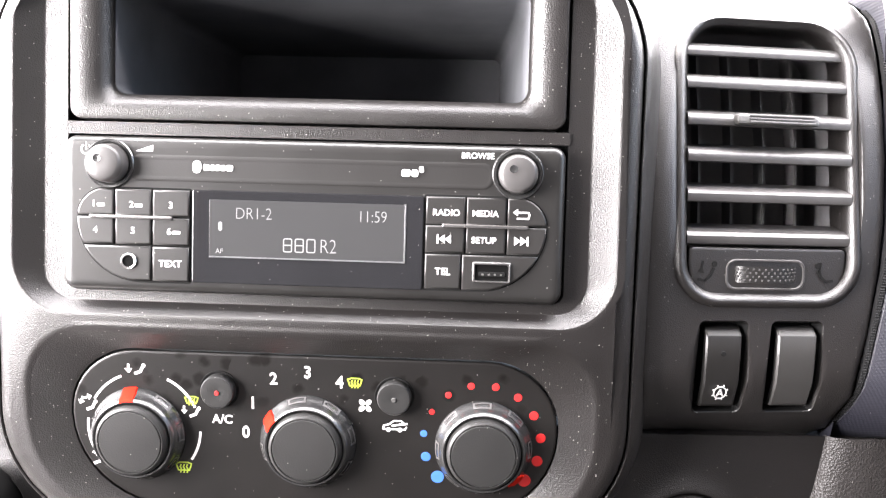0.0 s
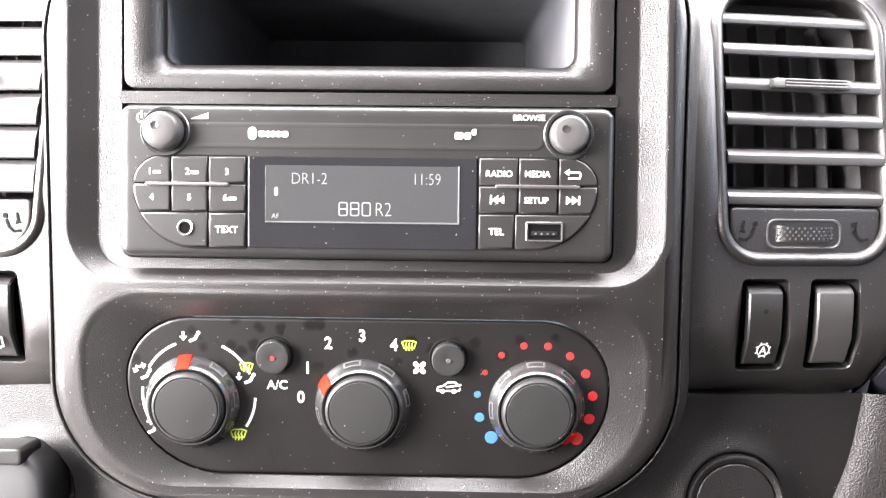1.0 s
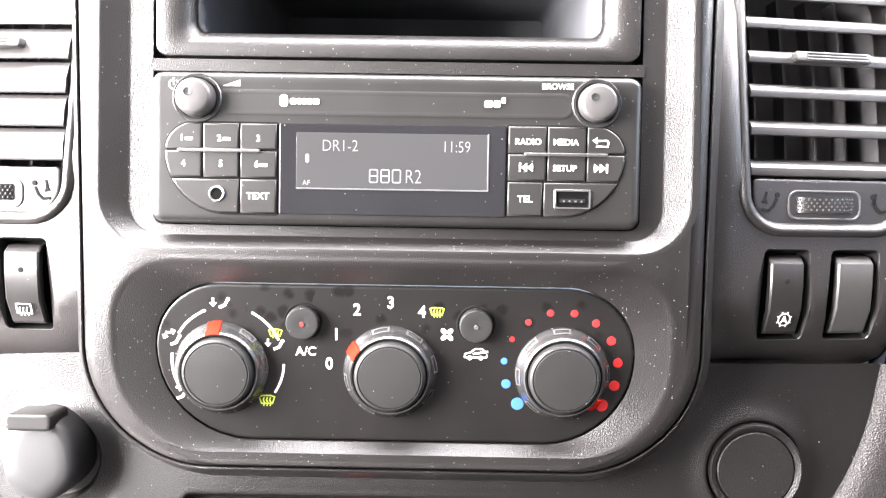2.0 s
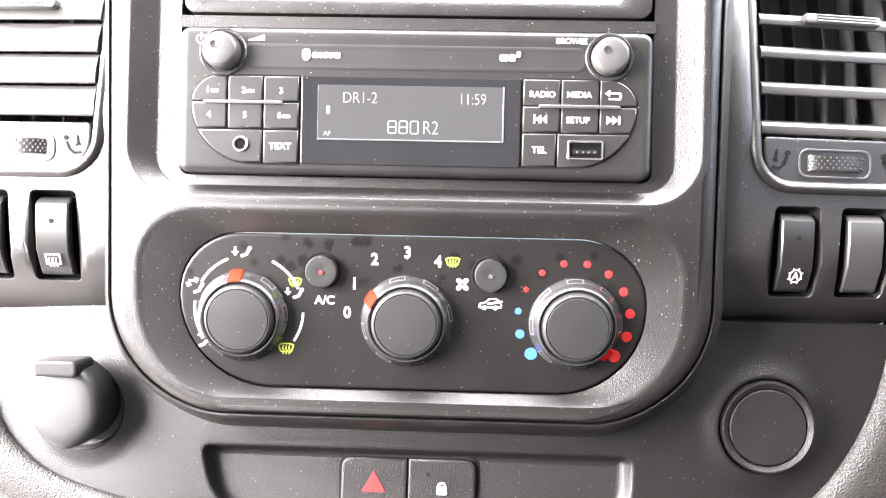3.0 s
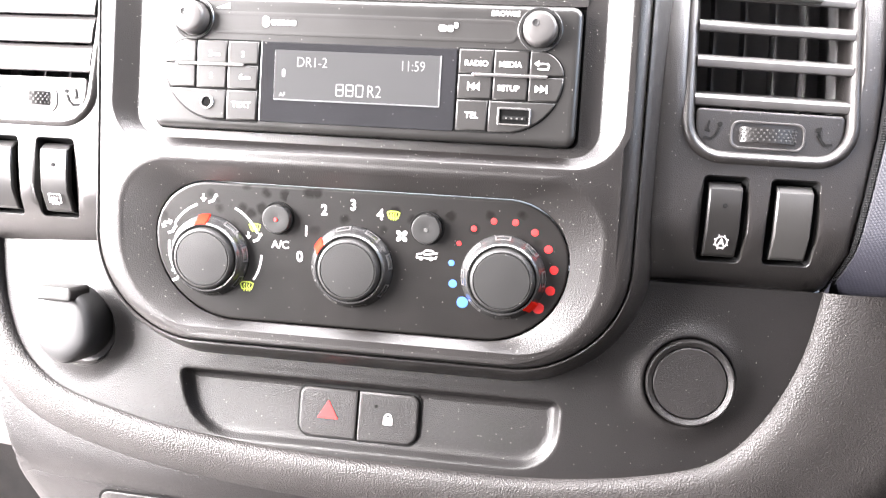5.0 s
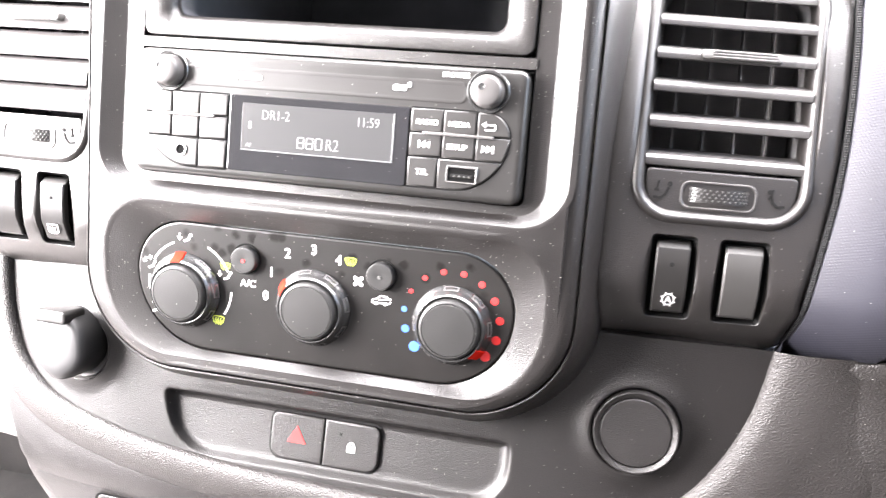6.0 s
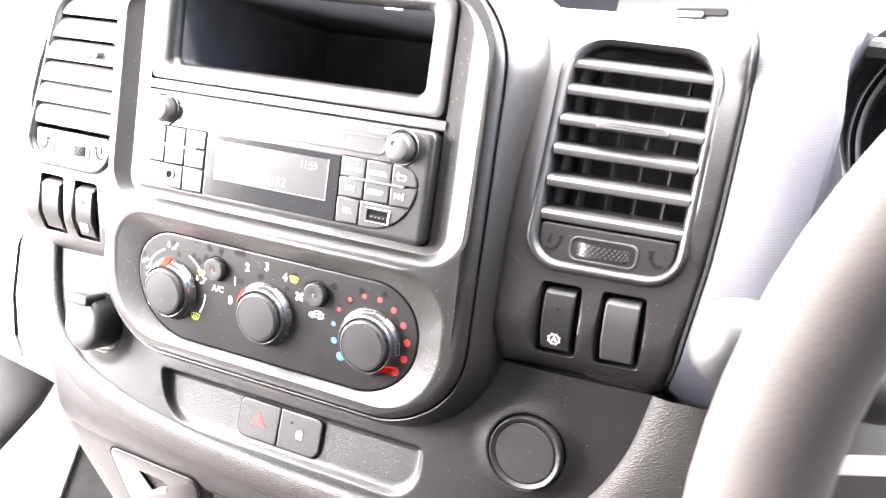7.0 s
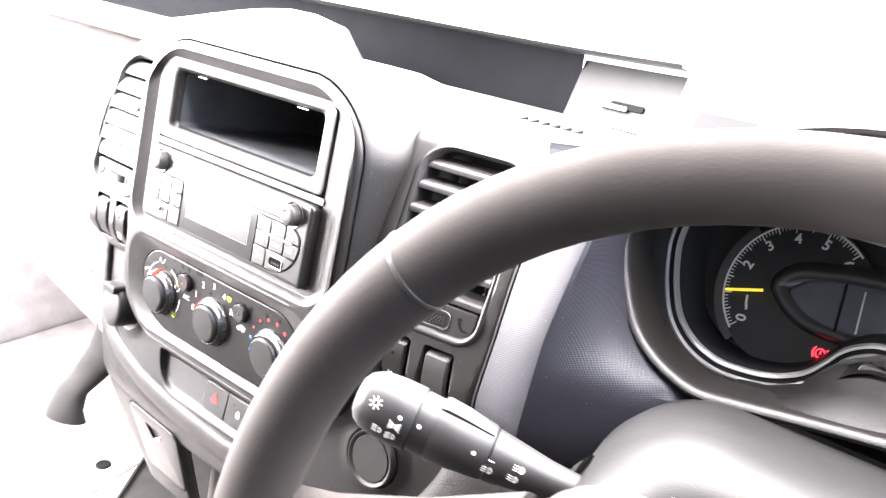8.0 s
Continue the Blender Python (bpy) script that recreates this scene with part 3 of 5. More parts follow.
for o in (LEFT, RIGHT):
    part("button_bed", slab(clean(inset(o, -0.5)), -0.08, 0.4, 0.05), "black", radio)


def key(o, x0, x1, z0, z1, label="", text="", size=2.2, at=None):
    loop = clipped(clean(o), x0 + 0.28, x1 - 0.28, z0 + 0.28, z1 - 0.28)
    k = part("button", slab(loop, -1.0, 0.2, 0.55), "button", radio, label, 50)
    if text:
        cx, cz = at or ((x0 + x1) / 2, (z0 + z1) / 2)
        part("print", words(text, cx, cz, size * 1.08, -1.05, bold=0.010), "white", k)
    return k


LX, LZ = (-86.6, -72.4, -58.4, -44.2), (40.2, 29.9, 19.3, 6.0)
for i, row in enumerate((("1", "2", "3"), ("4", "5", "6"))):
    for j, t in enumerate(row):
        k = key(LEFT, LX[j], LX[j + 1], LZ[i + 1], LZ[i], "", t, 2.2, ((LX[j] + LX[j + 1]) / 2 - (0.6 if t in "126" else 0), 34.4 if i == 0 else 24.8))
        if t in "126":
            part("print_bar", bar((LX[j] + LX[j + 1]) / 2 + 0.6, (LX[j] + LX[j + 1]) / 2 + 3.6, 33.4 if i == 0 else 23.8, 34.6 if i == 0 else 25.0, -1.25), "white", k)
jack = key(LEFT, LX[0], LX[2], LZ[3], LZ[2], "plain corner plate with audio socket")
part("audio_socket", turned(-66.8, 13.4, [(3.0, -0.9), (3.0, -1.5), (2.7, -1.8), (2.2, -1.7), (2.0, -0.9)], 28), "chrome", jack)
# flush plate; the socket's inner shade is put into its colour
part("socket_shade_plate", turned(-66.8, 13.4, [(2.1, -1.3), (1.2, -1.1), (0.2, -1.1)], 20), "hole", jack)
key(LEFT, LX[2], LX[3], LZ[3], LZ[2], "", "TEXT", 2.3, (-51.4, 12.9))
RX, RZ = (42.2, 56.9, 71.7, 86.2), (40.6, 30.2, 19.8, 6.6)
key(RIGHT, RX[0], RX[1], RZ[1], RZ[0], "", "RADIO", 2.1, (49.8, 34.7))
key(RIGHT, RX[1], RX[2], RZ[1], RZ[0], "", "MEDIA", 2.1, (63.9, 34.7))
k = key(RIGHT, RX[2], RX[3], RZ[1], RZ[0])
bm = stroke([(75.4, 35.4), (79.4, 35.4), (79.8, 34.6), (79.4, 33.2), (75.4, 33.2)], 0.6, -1.3)
slab([(73.8, 35.4), (75.6, 36.7), (75.6, 34.1)][::-1], -1.3, -1.0, 0.03, bm)
part("return_icon", bm, "white", k)
for j, d in ((0, -1), (2, 1)):
    k = key(RIGHT, RX[j], RX[j + 1], RZ[2], RZ[1])
    c = 49.5 if j == 0 else 76.8
    bm = stroke([(c + 2.6 * d, 23.6), (c + 2.6 * d, 26.6)], 0.6, -1.3)
    for o in (0.0, 2.2):
        slab(inset([(c + (2.2 - o) * d, 25.1), (c - o * d, 26.7), (c - o * d, 23.5)][::d], 0), -1.3, -1.0, 0.03, bm)
    part("skip_icon", bm, "white", k)
key(RIGHT, RX[1], RX[2], RZ[2], RZ[1], "", "SETUP", 2.1, (63.6, 25.0))
key(RIGHT, RX[0], 55.7, RZ[3], RZ[2], "", "TEL", 2.3, (49.0, 13.3))
usb = key(RIGHT, 55.7, RX[3], RZ[3], RZ[2], "plain corner plate with data socket")
U = rrect(60.2, 73.4, 9.9, 16.8, 0.6, 3)
part("usb_socket", rings([(rrect(59.8, 73.8, 9.5, 17.2, 0.9, 3), -1.0), (U, -1.7), (rrect(60.7, 72.9, 10.4, 16.3, 0.4, 3), -1.6), (rrect(60.9, 72.7, 10.6, 16.1, 0.4, 3), -0.95)], None, False, False), "chrome", usb)
# another flush plate, coloured as the shaded inside of the data socket
part("socket_shade_plate", rings([(rrect(60.8, 72.8, 10.5, 16.2, 0.4, 3), -1.1), (rrect(61.6, 72, 11.2, 15.6, 0.4, 3), -1.05)], None, False, True), "hole", usb)
part("contact_tongue", bar(62, 71.6, 12.0, 13.6, -1.4, 0.4), "black", usb)
for k in range(4):
    part("contact", bar(63.2 + k * 2.2, 64.0 + k * 2.2, 12.3, 13.0, -1.6, 0.3), "knurl", usb)
for x0, x1, z in ((-81.5, -50.4, 29.7), (48.4, 79.6, 30.0)):
    part("chrome_bar", slab(rrect(x0, x1, z - 0.75, z + 0.75, 0.7, 4), -2.0, 0, 0.5), "chrome", radio, "thin chrome bar between the buttons")

W = rrect(-43.4, 41.6, 6.2, 40.4, 0.8, 3)
disp = part("display_window", slab(W, -0.7, 0.3, 0.3), "gloss", radio, "glossy black display window")
part("lcd_panel", slab(rrect(-37.0, 34.9, 16.4, 37.0, 0.3, 2), -0.85, -0.5, 0.05), "lcd", disp, "dim blue-grey lit screen")
part("lcd_edge", bar(-37.0, 35.2, 15.7, 16.3, -0.95, 0.4, 0.1), "lcdline", disp)
part("lcd_edge", bar(34.7, 35.3, 16.0, 37.2, -0.95, 0.4, 0.1), "lcdline", disp)
part("lcd_line", words("DR1-2", -20.6, 32.2, 4.3, -0.85, squeeze=0.84, bold=-0.016), "lcdtext", disp)
part("lcd_clock", words("11:59", 23.0, 32.3, 4.3, -0.85, squeeze=0.80, bold=-0.016), "lcdtext", disp)
bm = words("R2", 7.0, 21.0, 5.2, -0.85, squeeze=0.8, bold=-0.016)
for x in (-7.9, -3.6, 0.7):
    rings([(rrect(x - 1.7, x + 1.7, 18.4, 23.6, 0.7, 3), -0.95), (rrect(x - 1.25, x + 1.25, 18.85, 23.15, 0.4, 3), -0.95)], bm=bm)
    if x < 0:
        bar(x - 1.4, x + 1.4, 20.8, 21.25, -0.95, 0.1, 0.1, bm)
part("lcd_station", bm, "lcdtext", disp, "station line with plain block shapes")
part("lcd_mark", words("AF", -33.2, 18.2, 1.8, -0.85), "lcdtext", disp)
part("lcd_mark", slab(rrect(-33.6, -32.2, 25.6, 29, 0.7, 4), -0.95, -0.7, 0.05), "lcdtext", disp)

# ---- heater controls ----
heat = thing("heater_panel", "black heater control panel with three rotary knobs", "heater controls", (0, 10, -50))
heat.matrix_basis = heat.matrix_basis @ Matrix.Translation((0, 0.001, 0)) @ pose(0, 0, 0, 6)
HP = plate_edge(0.0)
part("plate", slab(HP, 9.0, 14, 0.8), "heater", heat, "matt black plate with faint greasy marks")
HY = 8.9


def knob(cx, cz, pointer):
    k = part("control_knob", turned(cx, cz, [(18.7, 9.4), (18.6, 8.4), (17.5, 6.6), (16.8, 5.6), (16.4, 4.4), (15.9, 3.1), (15.2, 2.4), (14.7, 2.5), (14.3, 3.0), (14.0, 3.6)], 56), "ring", heat, "glossy black knob with matt cap", 38)
    part("knob_cap", turned(cx, cz, [(14.0, 4.0), (13.8, 1.8), (13.4, 0.8), (12.6, 0.2), (12.3, 0.2), (12.1, 0.6), (11.8, 0.1), (6, -0.1), (0, -0.15)], 56), "knob", k, "matt rubber cap", 30)
    bm = bmesh.new()
    q = radians(pointer)
    loops = []
    for r, y in ((19.0, 8.5), (17.9, 6.4), (17.1, 5.4), (16.7, 4.2), (16.1, 2.8), (15.2, 2.1)):
        w = 3.1 / r
        loops.append([(cx + (r + e) * math.cos(q + u * w), y + (0.4 if abs(u) == 1 else 0), cz + (r + e) * math.sin(q + u * w)) for u, e in ((-1, -0.5), (-0.85, 0.1), (0, 0.2), (0.85, 0.1), (1, -0.5))])
    loft(bm, loops, closed=False)
    part("pointer", bm, "orange", k, "orange pointer mark")
    for a in range(45, 360, 45):
        q = radians(a + pointer)
        bm = bmesh.new()
        ring_pts = []
        for half, lo, hi in ((0.20, 16.95, 18.45), (0.155, 17.3, 18.1)):
            pts = [(-half, lo), (-half * 0.5, lo), (0, lo), (half * 0.5, lo), (half, lo), (half, hi), (half * 0.5, hi), (0, hi), (-half * 0.5, hi), (-half, hi)]
            ring_pts.append([(cx + r * math.cos(q + u), 5.4 + (r - 16.8) * 1.58, cz + r * math.sin(q + u)) for u, r in pts])
        loft(bm, ring_pts)
        part("grip_window", bm, "slat", k)
    return k


knob(-67.6, -54.6, 97)
knob(-1.2, -55.0, 148)
knob(66.0, -54.6, -42)
for k in range(12):
    a = radians(222 - 24 * k)
    r = (2.5, 1.85, 1.35, 1.1, 1.25, 1.35, 1.45, 1.55, 1.75, 1.9, 2.1, 2.5)[k]
    part("cold_dot" if k < 3 else "warm_dot", slab(circle(65.3 + 22.3 * math.cos(a), -52.2 + 22.3 * math.sin(a), r, 24), HY, 9.4, 0.1), "blue" if k < 3 else "red", heat)
for a0, a1 in ((64, 24), (-2, -34), (112, 150), (172, 208)):
    part("scale_arc", arc(-65.3, -52.0, 21.6, 22.5, min(a0, a1), max(a0, a1), HY), "white", heat)


def seat_symbol(cx, cz, s, bm=None):
    """Air flow symbol: arrow with seat line and dot."""
    bm = bm or bmesh.new()
    stroke([(cx - 0.4 * s, cz - 1.0 * s), (cx + 1.6 * s, cz - 0.2 * s), (cx + 2.4 * s, cz + 1.4 * s)], 1.1 * s, HY, bm=bm)
    slab(circle(cx + 2.9 * s, cz + 2.2 * s, 0.75 * s, 12), HY, 9.3, 0.05, bm)
    return bm


def arrow(cx, cz, dx, dz, s, bm):
    n = Vector((dx, dz)).normalized()
    p = Vector((-n.y, n.x))
    tail, tip = Vector((cx, cz)) - n * 1.6 * s, Vector((cx, cz)) + n * 1.8 * s
    stroke([tuple(tail), tuple(Vector((cx, cz)) + n * 0.2 * s)], 0.9 * s, HY, bm=bm)
    tri = [tuple(tip), tuple(Vector((cx, cz)) + p * 1.5 * s), tuple(Vector((cx, cz)) - p * 1.5 * s)]
    slab(tri, HY, 9.3, 0.03, bm)


def demist(cx, cz, s, mat):
    bm = bmesh.new()
    top = [(cx - 3.4 * s, cz + 1.4 * s), (cx - 1.7 * s, cz + 2.0 * s), (cx + 1.7 * s, cz + 2.0 * s), (cx + 3.4 * s, cz + 1.4 * s), (cx + 2.4 * s, cz - 1.6 * s), (cx - 2.4 * s, cz - 1.6 * s), (cx - 3.4 * s, cz + 1.4 * s)]
    stroke(top, 0.6 * s, HY, bm=bm)
    for d in (-1.4, 0, 1.4):
        stroke([(cx + d * s, cz - 2.6 * s), (cx + (d + 0.4) * s, cz - 1.2 * s), (cx + (d - 0.2) * s, cz), (cx + (d + 0.2) * s, cz + 1.0 * s)], 0.55 * s, HY - 0.1, bm=bm)
    part("demist_icon", bm, mat, heat)


bm = seat_symbol(-67.6, -29.2, 1.0)
arrow(-70.6, -28.4, 0, -1, 1.0, bm)
part("airflow_icon", bm, "white", heat)
bm = seat_symbol(-87.0, -44.4, 1.0)
arrow(-89.6, -41.8, -0.4, -1, 0.9, bm)
arrow(-87.0, -40.4, 1, 0.3, 0.9, bm)
part("airflow_icon", bm, "white", heat)
bm = seat_symbol(-46.6, -45.6, 1.0)
arrow(-49.4, -44.2, 0, -1, 0.9, bm)
part("airflow_icon", bm, "white", heat)
bm = seat_symbol(-85.2, -66.4, 1.0)
arrow(-84.6, -63.2, 1, -0.3, 0.9, bm)
part("airflow_icon", bm, "white", heat)
demist(-46.4, -40.2, 0.75, "green")
demist(-50.2, -67.4, 0.9, "green")
demist(16.6, -30.6, 0.8, "green")
for t, x, z in (("0", -25.4, -52.0), ("1", -22.6, -40.2), ("2", -14.5, -30.2), ("3", -1.4, -27.2), ("4", 10.8, -30.6)):
    part("fan_number", words(t, x, z, 4.6, HY, bold=0.02, squeeze=0.9), "white", heat)
part("print", words("A/C", -34.5, -47.2, 3.4, HY, bold=0.015), "white", heat)
bm = bmesh.new()
for a in range(45, 405, 90):
    ca, sa = math.cos(radians(a)), math.sin(radians(a))
    petal = [(20.6 + (1.75 + 1.35 * math.cos(q)) * ca - 0.95 * math.sin(q) * sa, -39.6 + (1.75 + 1.35 * math.cos(q)) * sa + 0.95 * math.sin(q) * ca) for q in [2 * math.pi * j / 14 for j in range(14)]]
    slab(petal, HY, 9.3, 0.05, bm)
part("fan_icon", bm, "white", heat)
bm = stroke([(27.6, -48.6), (27.8, -47.2), (30, -46.6), (31.6, -45.2), (34.4, -45.2), (36, -46.6)], 0.6, HY)
stroke([(27.6, -48.6), (36, -48.6), (36.4, -47.6)], 0.6, HY, bm=bm)
stroke([(31, -47.2), (36.6, -46.2)], 0.7, HY - 0.1, bm=bm)
for x in (29.6, 34):
    slab(circle(x, -48.8, 0.9, 12), HY - 0.1, 9.3, 0.05, bm)
part("recirculation_icon", bm, "white", heat)
for x, mat in ((-35.4, "red"), (31.8, "knurl")):
    part("button_ring", turned(x, -35.4, [(7.6, 9.1), (7.4, 8.6), (6.7, 8.8), (6.5, 9.4)], 36), "black", heat)
    b = part("push_button", turned(x, -35.4, [(6.4, 9.2), (6.4, 5.6), (6.0, 5.0), (5.2, 4.9), (2, 5.2), (0, 5.3)], 36), "knob", heat, "round push button", 35)
    part("button_lamp", turned(x, -35.6, [(0.9, 5.3), (0.8, 4.7), (0.1, 4.7)], 14), mat, b)

# ---- lower panel ----
LOW = [(-196, -40), (-193, -80), (-185, -106), (-172, -121), (-155, -130.5), (-128, -137.5), (-97, -143), (-40, -148.5), (30, -150.5), (95, -149.5), (146, -142.5), (171, -132.5), (189, -112), (202, -85), (208.6, -55)]
def eased(pts, n=4):
    """Catmull-Rom through the points of an open path."""
    out = []
    for k in range(len(pts) - 1):
        a, b, c, d = [Vector(pts[min(len(pts) - 1, max(0, k + j))]) for j in (-1, 0, 1, 2)]
        for i in range(n):
            t = i / n
            q = 0.5 * (2 * b + (c - a) * t + (2 * a - 5 * b + 4 * c - d) * t * t + (3 * b - a - 3 * c + d) * t ** 3)
            out.append((q.x, q.y))
    return out + [pts[-1]]


LOW = eased(LOW)


def low_bow(x):
    """The lower panel bows back to both sides."""
    return 10.0 * (max(0.0, abs(x) - 60) / 130) ** 2


def scoop(z):
    """Share of the switch recess's full depth: it runs out towards its foot."""
    return min(1.0, max(0.6, 0.6 + 0.4 * (z + 147) / 30))


def inside_scoop(p):
    return p.y > 34.0 and abs(p.x) < 100 and p.z < -110


def on_scoop(x, y, z):
    return (x, 34 + 6.6 * scoop(z) + y, z)


HAZ = rrect(-31, 28.6, -142.4, -117.5, (7, 4.5, 4.5, 7), 5)
REC = [(x + (0.22 * (-113 - z) if x < -60 else 0), z) for x, z in rrect(-92, 95, -147, -113, (20, 5, 5, 20), 6)]
PLUG = circle(-144.5, -98.6, 19.5, 40)
bm = filled(LOW, [inset(REC, -1.5), circle(151.7, -99.0, 33, 40), circle(-144.5, -98.6, 29, 40)], 34)
for turn_no in range(4):
    bmesh.ops.subdivide_edges(bm, edges=[e for e in bm.edges if e.calc_length() > 9 and not e.is_boundary], cuts=1)
    bmesh.ops.triangulate(bm, faces=bm.faces)
rings([(inset(REC, -1.5), 34), (inset(REC, -0.4), 34), (inset(REC, 0.3), 34.3), (inset(REC, 1.0), 35.2), (inset(REC, 2.4), 38.4), (inset(REC, 3.4), 39.7), (inset(REC, 5), 40.4), (inset(REC, 7), 40.6)], bm=bm)
filled(inset(REC, 7), [], 40.6, bm)
rings([(circle(151.7, -99.0, 33, 40), 34), (circle(151.7, -99.0, 31, 40), 34), (circle(151.7, -99.0, 27.5, 40), 33.7), (circle(151.7, -99.0, 24.4, 40), 32.8), (circle(151.7, -99.0, 22.2, 40), 32.1), (circle(151.7, -99.0, 21.3, 40), 32.0), (circle(151.7, -99.0, 20.7, 40), 32.4), (circle(151.7, -99.0, 20.1, 40), 34.6), (circle(151.7, -99.0, 19.9, 40), 42)], bm=bm)
rings([(circle(-144.5, -98.6, 29, 40), 34), (circle(-144.5, -98.6, 27, 40), 34), (circle(-144.5, -98.6, 23, 40), 33), (PLUG, 31.6), (circle(-144.5, -98.6, 18.6, 40), 34.4), (circle(-144.5, -98.6, 17.6, 40), 44)], None, False, True, bm)
bmesh.ops.remove_doubles(bm, verts=bm.verts, dist=0.02)
for v in bm.verts:
    if inside_scoop(v.co):
        v.co.y = 34 + (v.co.y - 34) * scoop(v.co.z)
    v.co.y += low_bow(v.co.x)
part("lower_panel", bm, "lower", dash, "charcoal grained panel below the console", 40)
# rolled edge round the lower panel
bm = bmesh.new()
path = LOW + [(208.6, -54.6)]
rows = []
for off, y, broad in ((0.0, 36, 36), (0.0, 33, 33), (1.5, 30.5, 30.5), (5, 29.5, 29.5), (12, 31, 31.6), (17, 33, 34.2), (22, 36, 37), (27, 40.5, 38.8), (32, 46, 40.4), (40, 62, 45), (44, 90, 60)):
    row = []
    for k, (x, z) in enumerate(path):
        a, b = Vector(path[max(0, k - 1)]), Vector(path[min(len(path) - 1, k + 1)])
        d = (b - a).normalized()
        wide = 1.0 + 0.9 * min(1.0, max(0.0, x - 110) / 90)
        row.append((x + d.y * off * wide, y + (broad - y) * (wide - 1.0) / 0.9 + low_bow(x), z - d.x * off * wide))
    rows.append(row)
loft(bm, rows, closed=False)
part("padded_edge", bm, "leather", dash, "grey leather-grained rolled edge", 60)
# apron under the edge, carrying the tilted tray
def apron_y(x, z):
    return 37.0 + low_bow(x) + max(0.0, -170 - z) * 0.36


bm = bmesh.new()
rows = []
for f, back in ((0, 0.6), (0.2, 0.2), (0.45, 0.2), (0.7, 0.4), (0.88, 1.2), (0.97, 4), (1.0, 12), (1.0, 60)):
    row = []
    for k, (x, z) in enumerate(LOW):
        if z > -100 or x > 172:
            continue
        d = (Vector(LOW[min(len(LOW) - 1, k + 1)]) - Vector(LOW[k - 1])).normalized()
        wide = 1.0 + 0.9 * min(1.0, max(0.0, x - 110) / 90)
        px, pz = x + d.y * 22 * wide, z - d.x * 22 * wide
        end = px * 0.865 if px < 0 else px
        row.append((px + (end - px) * f, 36 + low_bow(x) + back + max(0.0, -170 - (pz + (min(-193, pz - 4) - pz) * f)) * 0.36, pz + (min(-193, pz - 4) - pz) * f))
    row.insert(0, (row[0][0] - 1, row[0][1] + 8, row[0][2]))
    row.insert(0, (row[0][0] + 2, row[0][1] + 40, row[0][2]))
    rows.append(row)
loft(bm, rows, closed=False)
part("apron", bm, "lower", dash, "leather-grained apron round the tray", 50)
bm = bmesh.new()
rows = []
for z, xl, tuck in ((-172, -196, 5), (-177, -194.5, 2), (-182, -192, 0.4), (-187, -189.5, 0), (-200, -182, 0), (-214, -172, 0), (-228, -162, 0), (-244, -150, 0), (-262, -136, 0)):
    rows.append([(x, apron_y(x, z) + back + tuck, z) for x, back in ((xl, 44), (xl, 9), (xl + 2, 4), (xl + 7, 0.4), (xl + 16, -0.9), (-120, -0.9), (-62, -0.9), (-57.5, 0.2), (-56, 8))])
loft(bm, rows, closed=False)
part("tray_housing", bm, "lower", dash, "tapered housing under the apron", 70)


def tray_lean(x, y, z):
    return (x, y - 36 + apron_y(x, z) - 2.6, z)


tray = thing("ashtray_drawer", "charcoal pull-out tray with a finger notch under the dash", "drawer", (-100, 40, -210))
T = [(x + (0.30 * (-183 - z) if x < -100 else 0), z) for x, z in rrect(-140, -60, -243, -184, (7, 7, 9, 7), 6)]
NOTCH = [(-111, -194), (-89, -194), (-86, -197), (-88, -204), (-96, -208), (-102, -206)][::-1]
bm = filled(inset(T, 2), [NOTCH], 36)
rings([(inset(T, 2), 36), (inset(T, 0.6), 36.5), (T, 37.6), (T, 44)], bm=bm)
bmesh.ops.remove_doubles(bm, verts=bm.verts, dist=0.02)
for v in bm.verts:
    v.co = tray_lean(*v.co)
part("drawer_front", bm, "pod", tray)
rim = inset(T, -1.3)
part("drawer_gap", rings([(rim, 37.2), (T, 37.2), (inset(T, 1), 40)], tray_lean), "black", tray)
part("finger_notch", rings([(NOTCH, 36.05), (inset(NOTCH, 0.6), 37), (inset(NOTCH, 1.2), 44)], tray_lean, False, True), "black", tray, "dark finger notch")
# highlight on the notch's lip, painted with a pale material
part("notch_lip_highlight", slab([(-101, -206.5), (-96, -208), (-88, -204), (-87, -199), (-92, -201)], 35.6, 40, 0.5, warp=tray_lean), "pale", tray, "notch lip with its highlight put into the pale colour")

# ---- hazard and lock switches ----
for name, label, x0, x1 in (("hazard_switch", "dark grey hazard warning button with red triangle", -30.6, -1.9), ("lock_switch", "dark grey door locking button with white padlock", -1.3, 28.2)):
    s = thing(name, label, "switch", ((x0 + x1) / 2, 36, -130), "paired console buttons")
    loop = clipped(clean(inset(HAZ, 0.4)), x0, x1, -150, -110)
    part("button", slab(loop, -1.7, 6, 0.9, warp=on_scoop), "lower", s)
    c = (x0 + x1) / 2
    if name == "hazard_switch":
        part("warning_triangle", slab([(c - 5.2, -132.5), (c + 5.2, -132.5), (c, -123.6)], -2.0, -1.4, 0.1, warp=on_scoop), "red", s)
    else:
        bm = slab(rrect(c - 2.2, c + 2.2, -133, -129.4, 0.5, 3), -2.0, -1.4, 0.1)
        arc(c, -129.4, 1.1, 1.9, 0, 180, -2.0, bm=bm)
        for v in bm.verts:
            v.co = on_scoop(*v.co)
        part("padlock_icon", bm, "white", s)
        part("indicator_lamp", slab(circle(c - 6.2, -124.5, 0.8, 12), -2.0, -1.4, 0.1, warp=on_scoop), "black", s)
part("switch_gap", rings([(inset(HAZ, -0.7), -0.25), (inset(HAZ, 0.8), -0.25), (inset(HAZ, 1.2), 0.6)], on_scoop), "black", dash, "dark gap round the paired buttons")

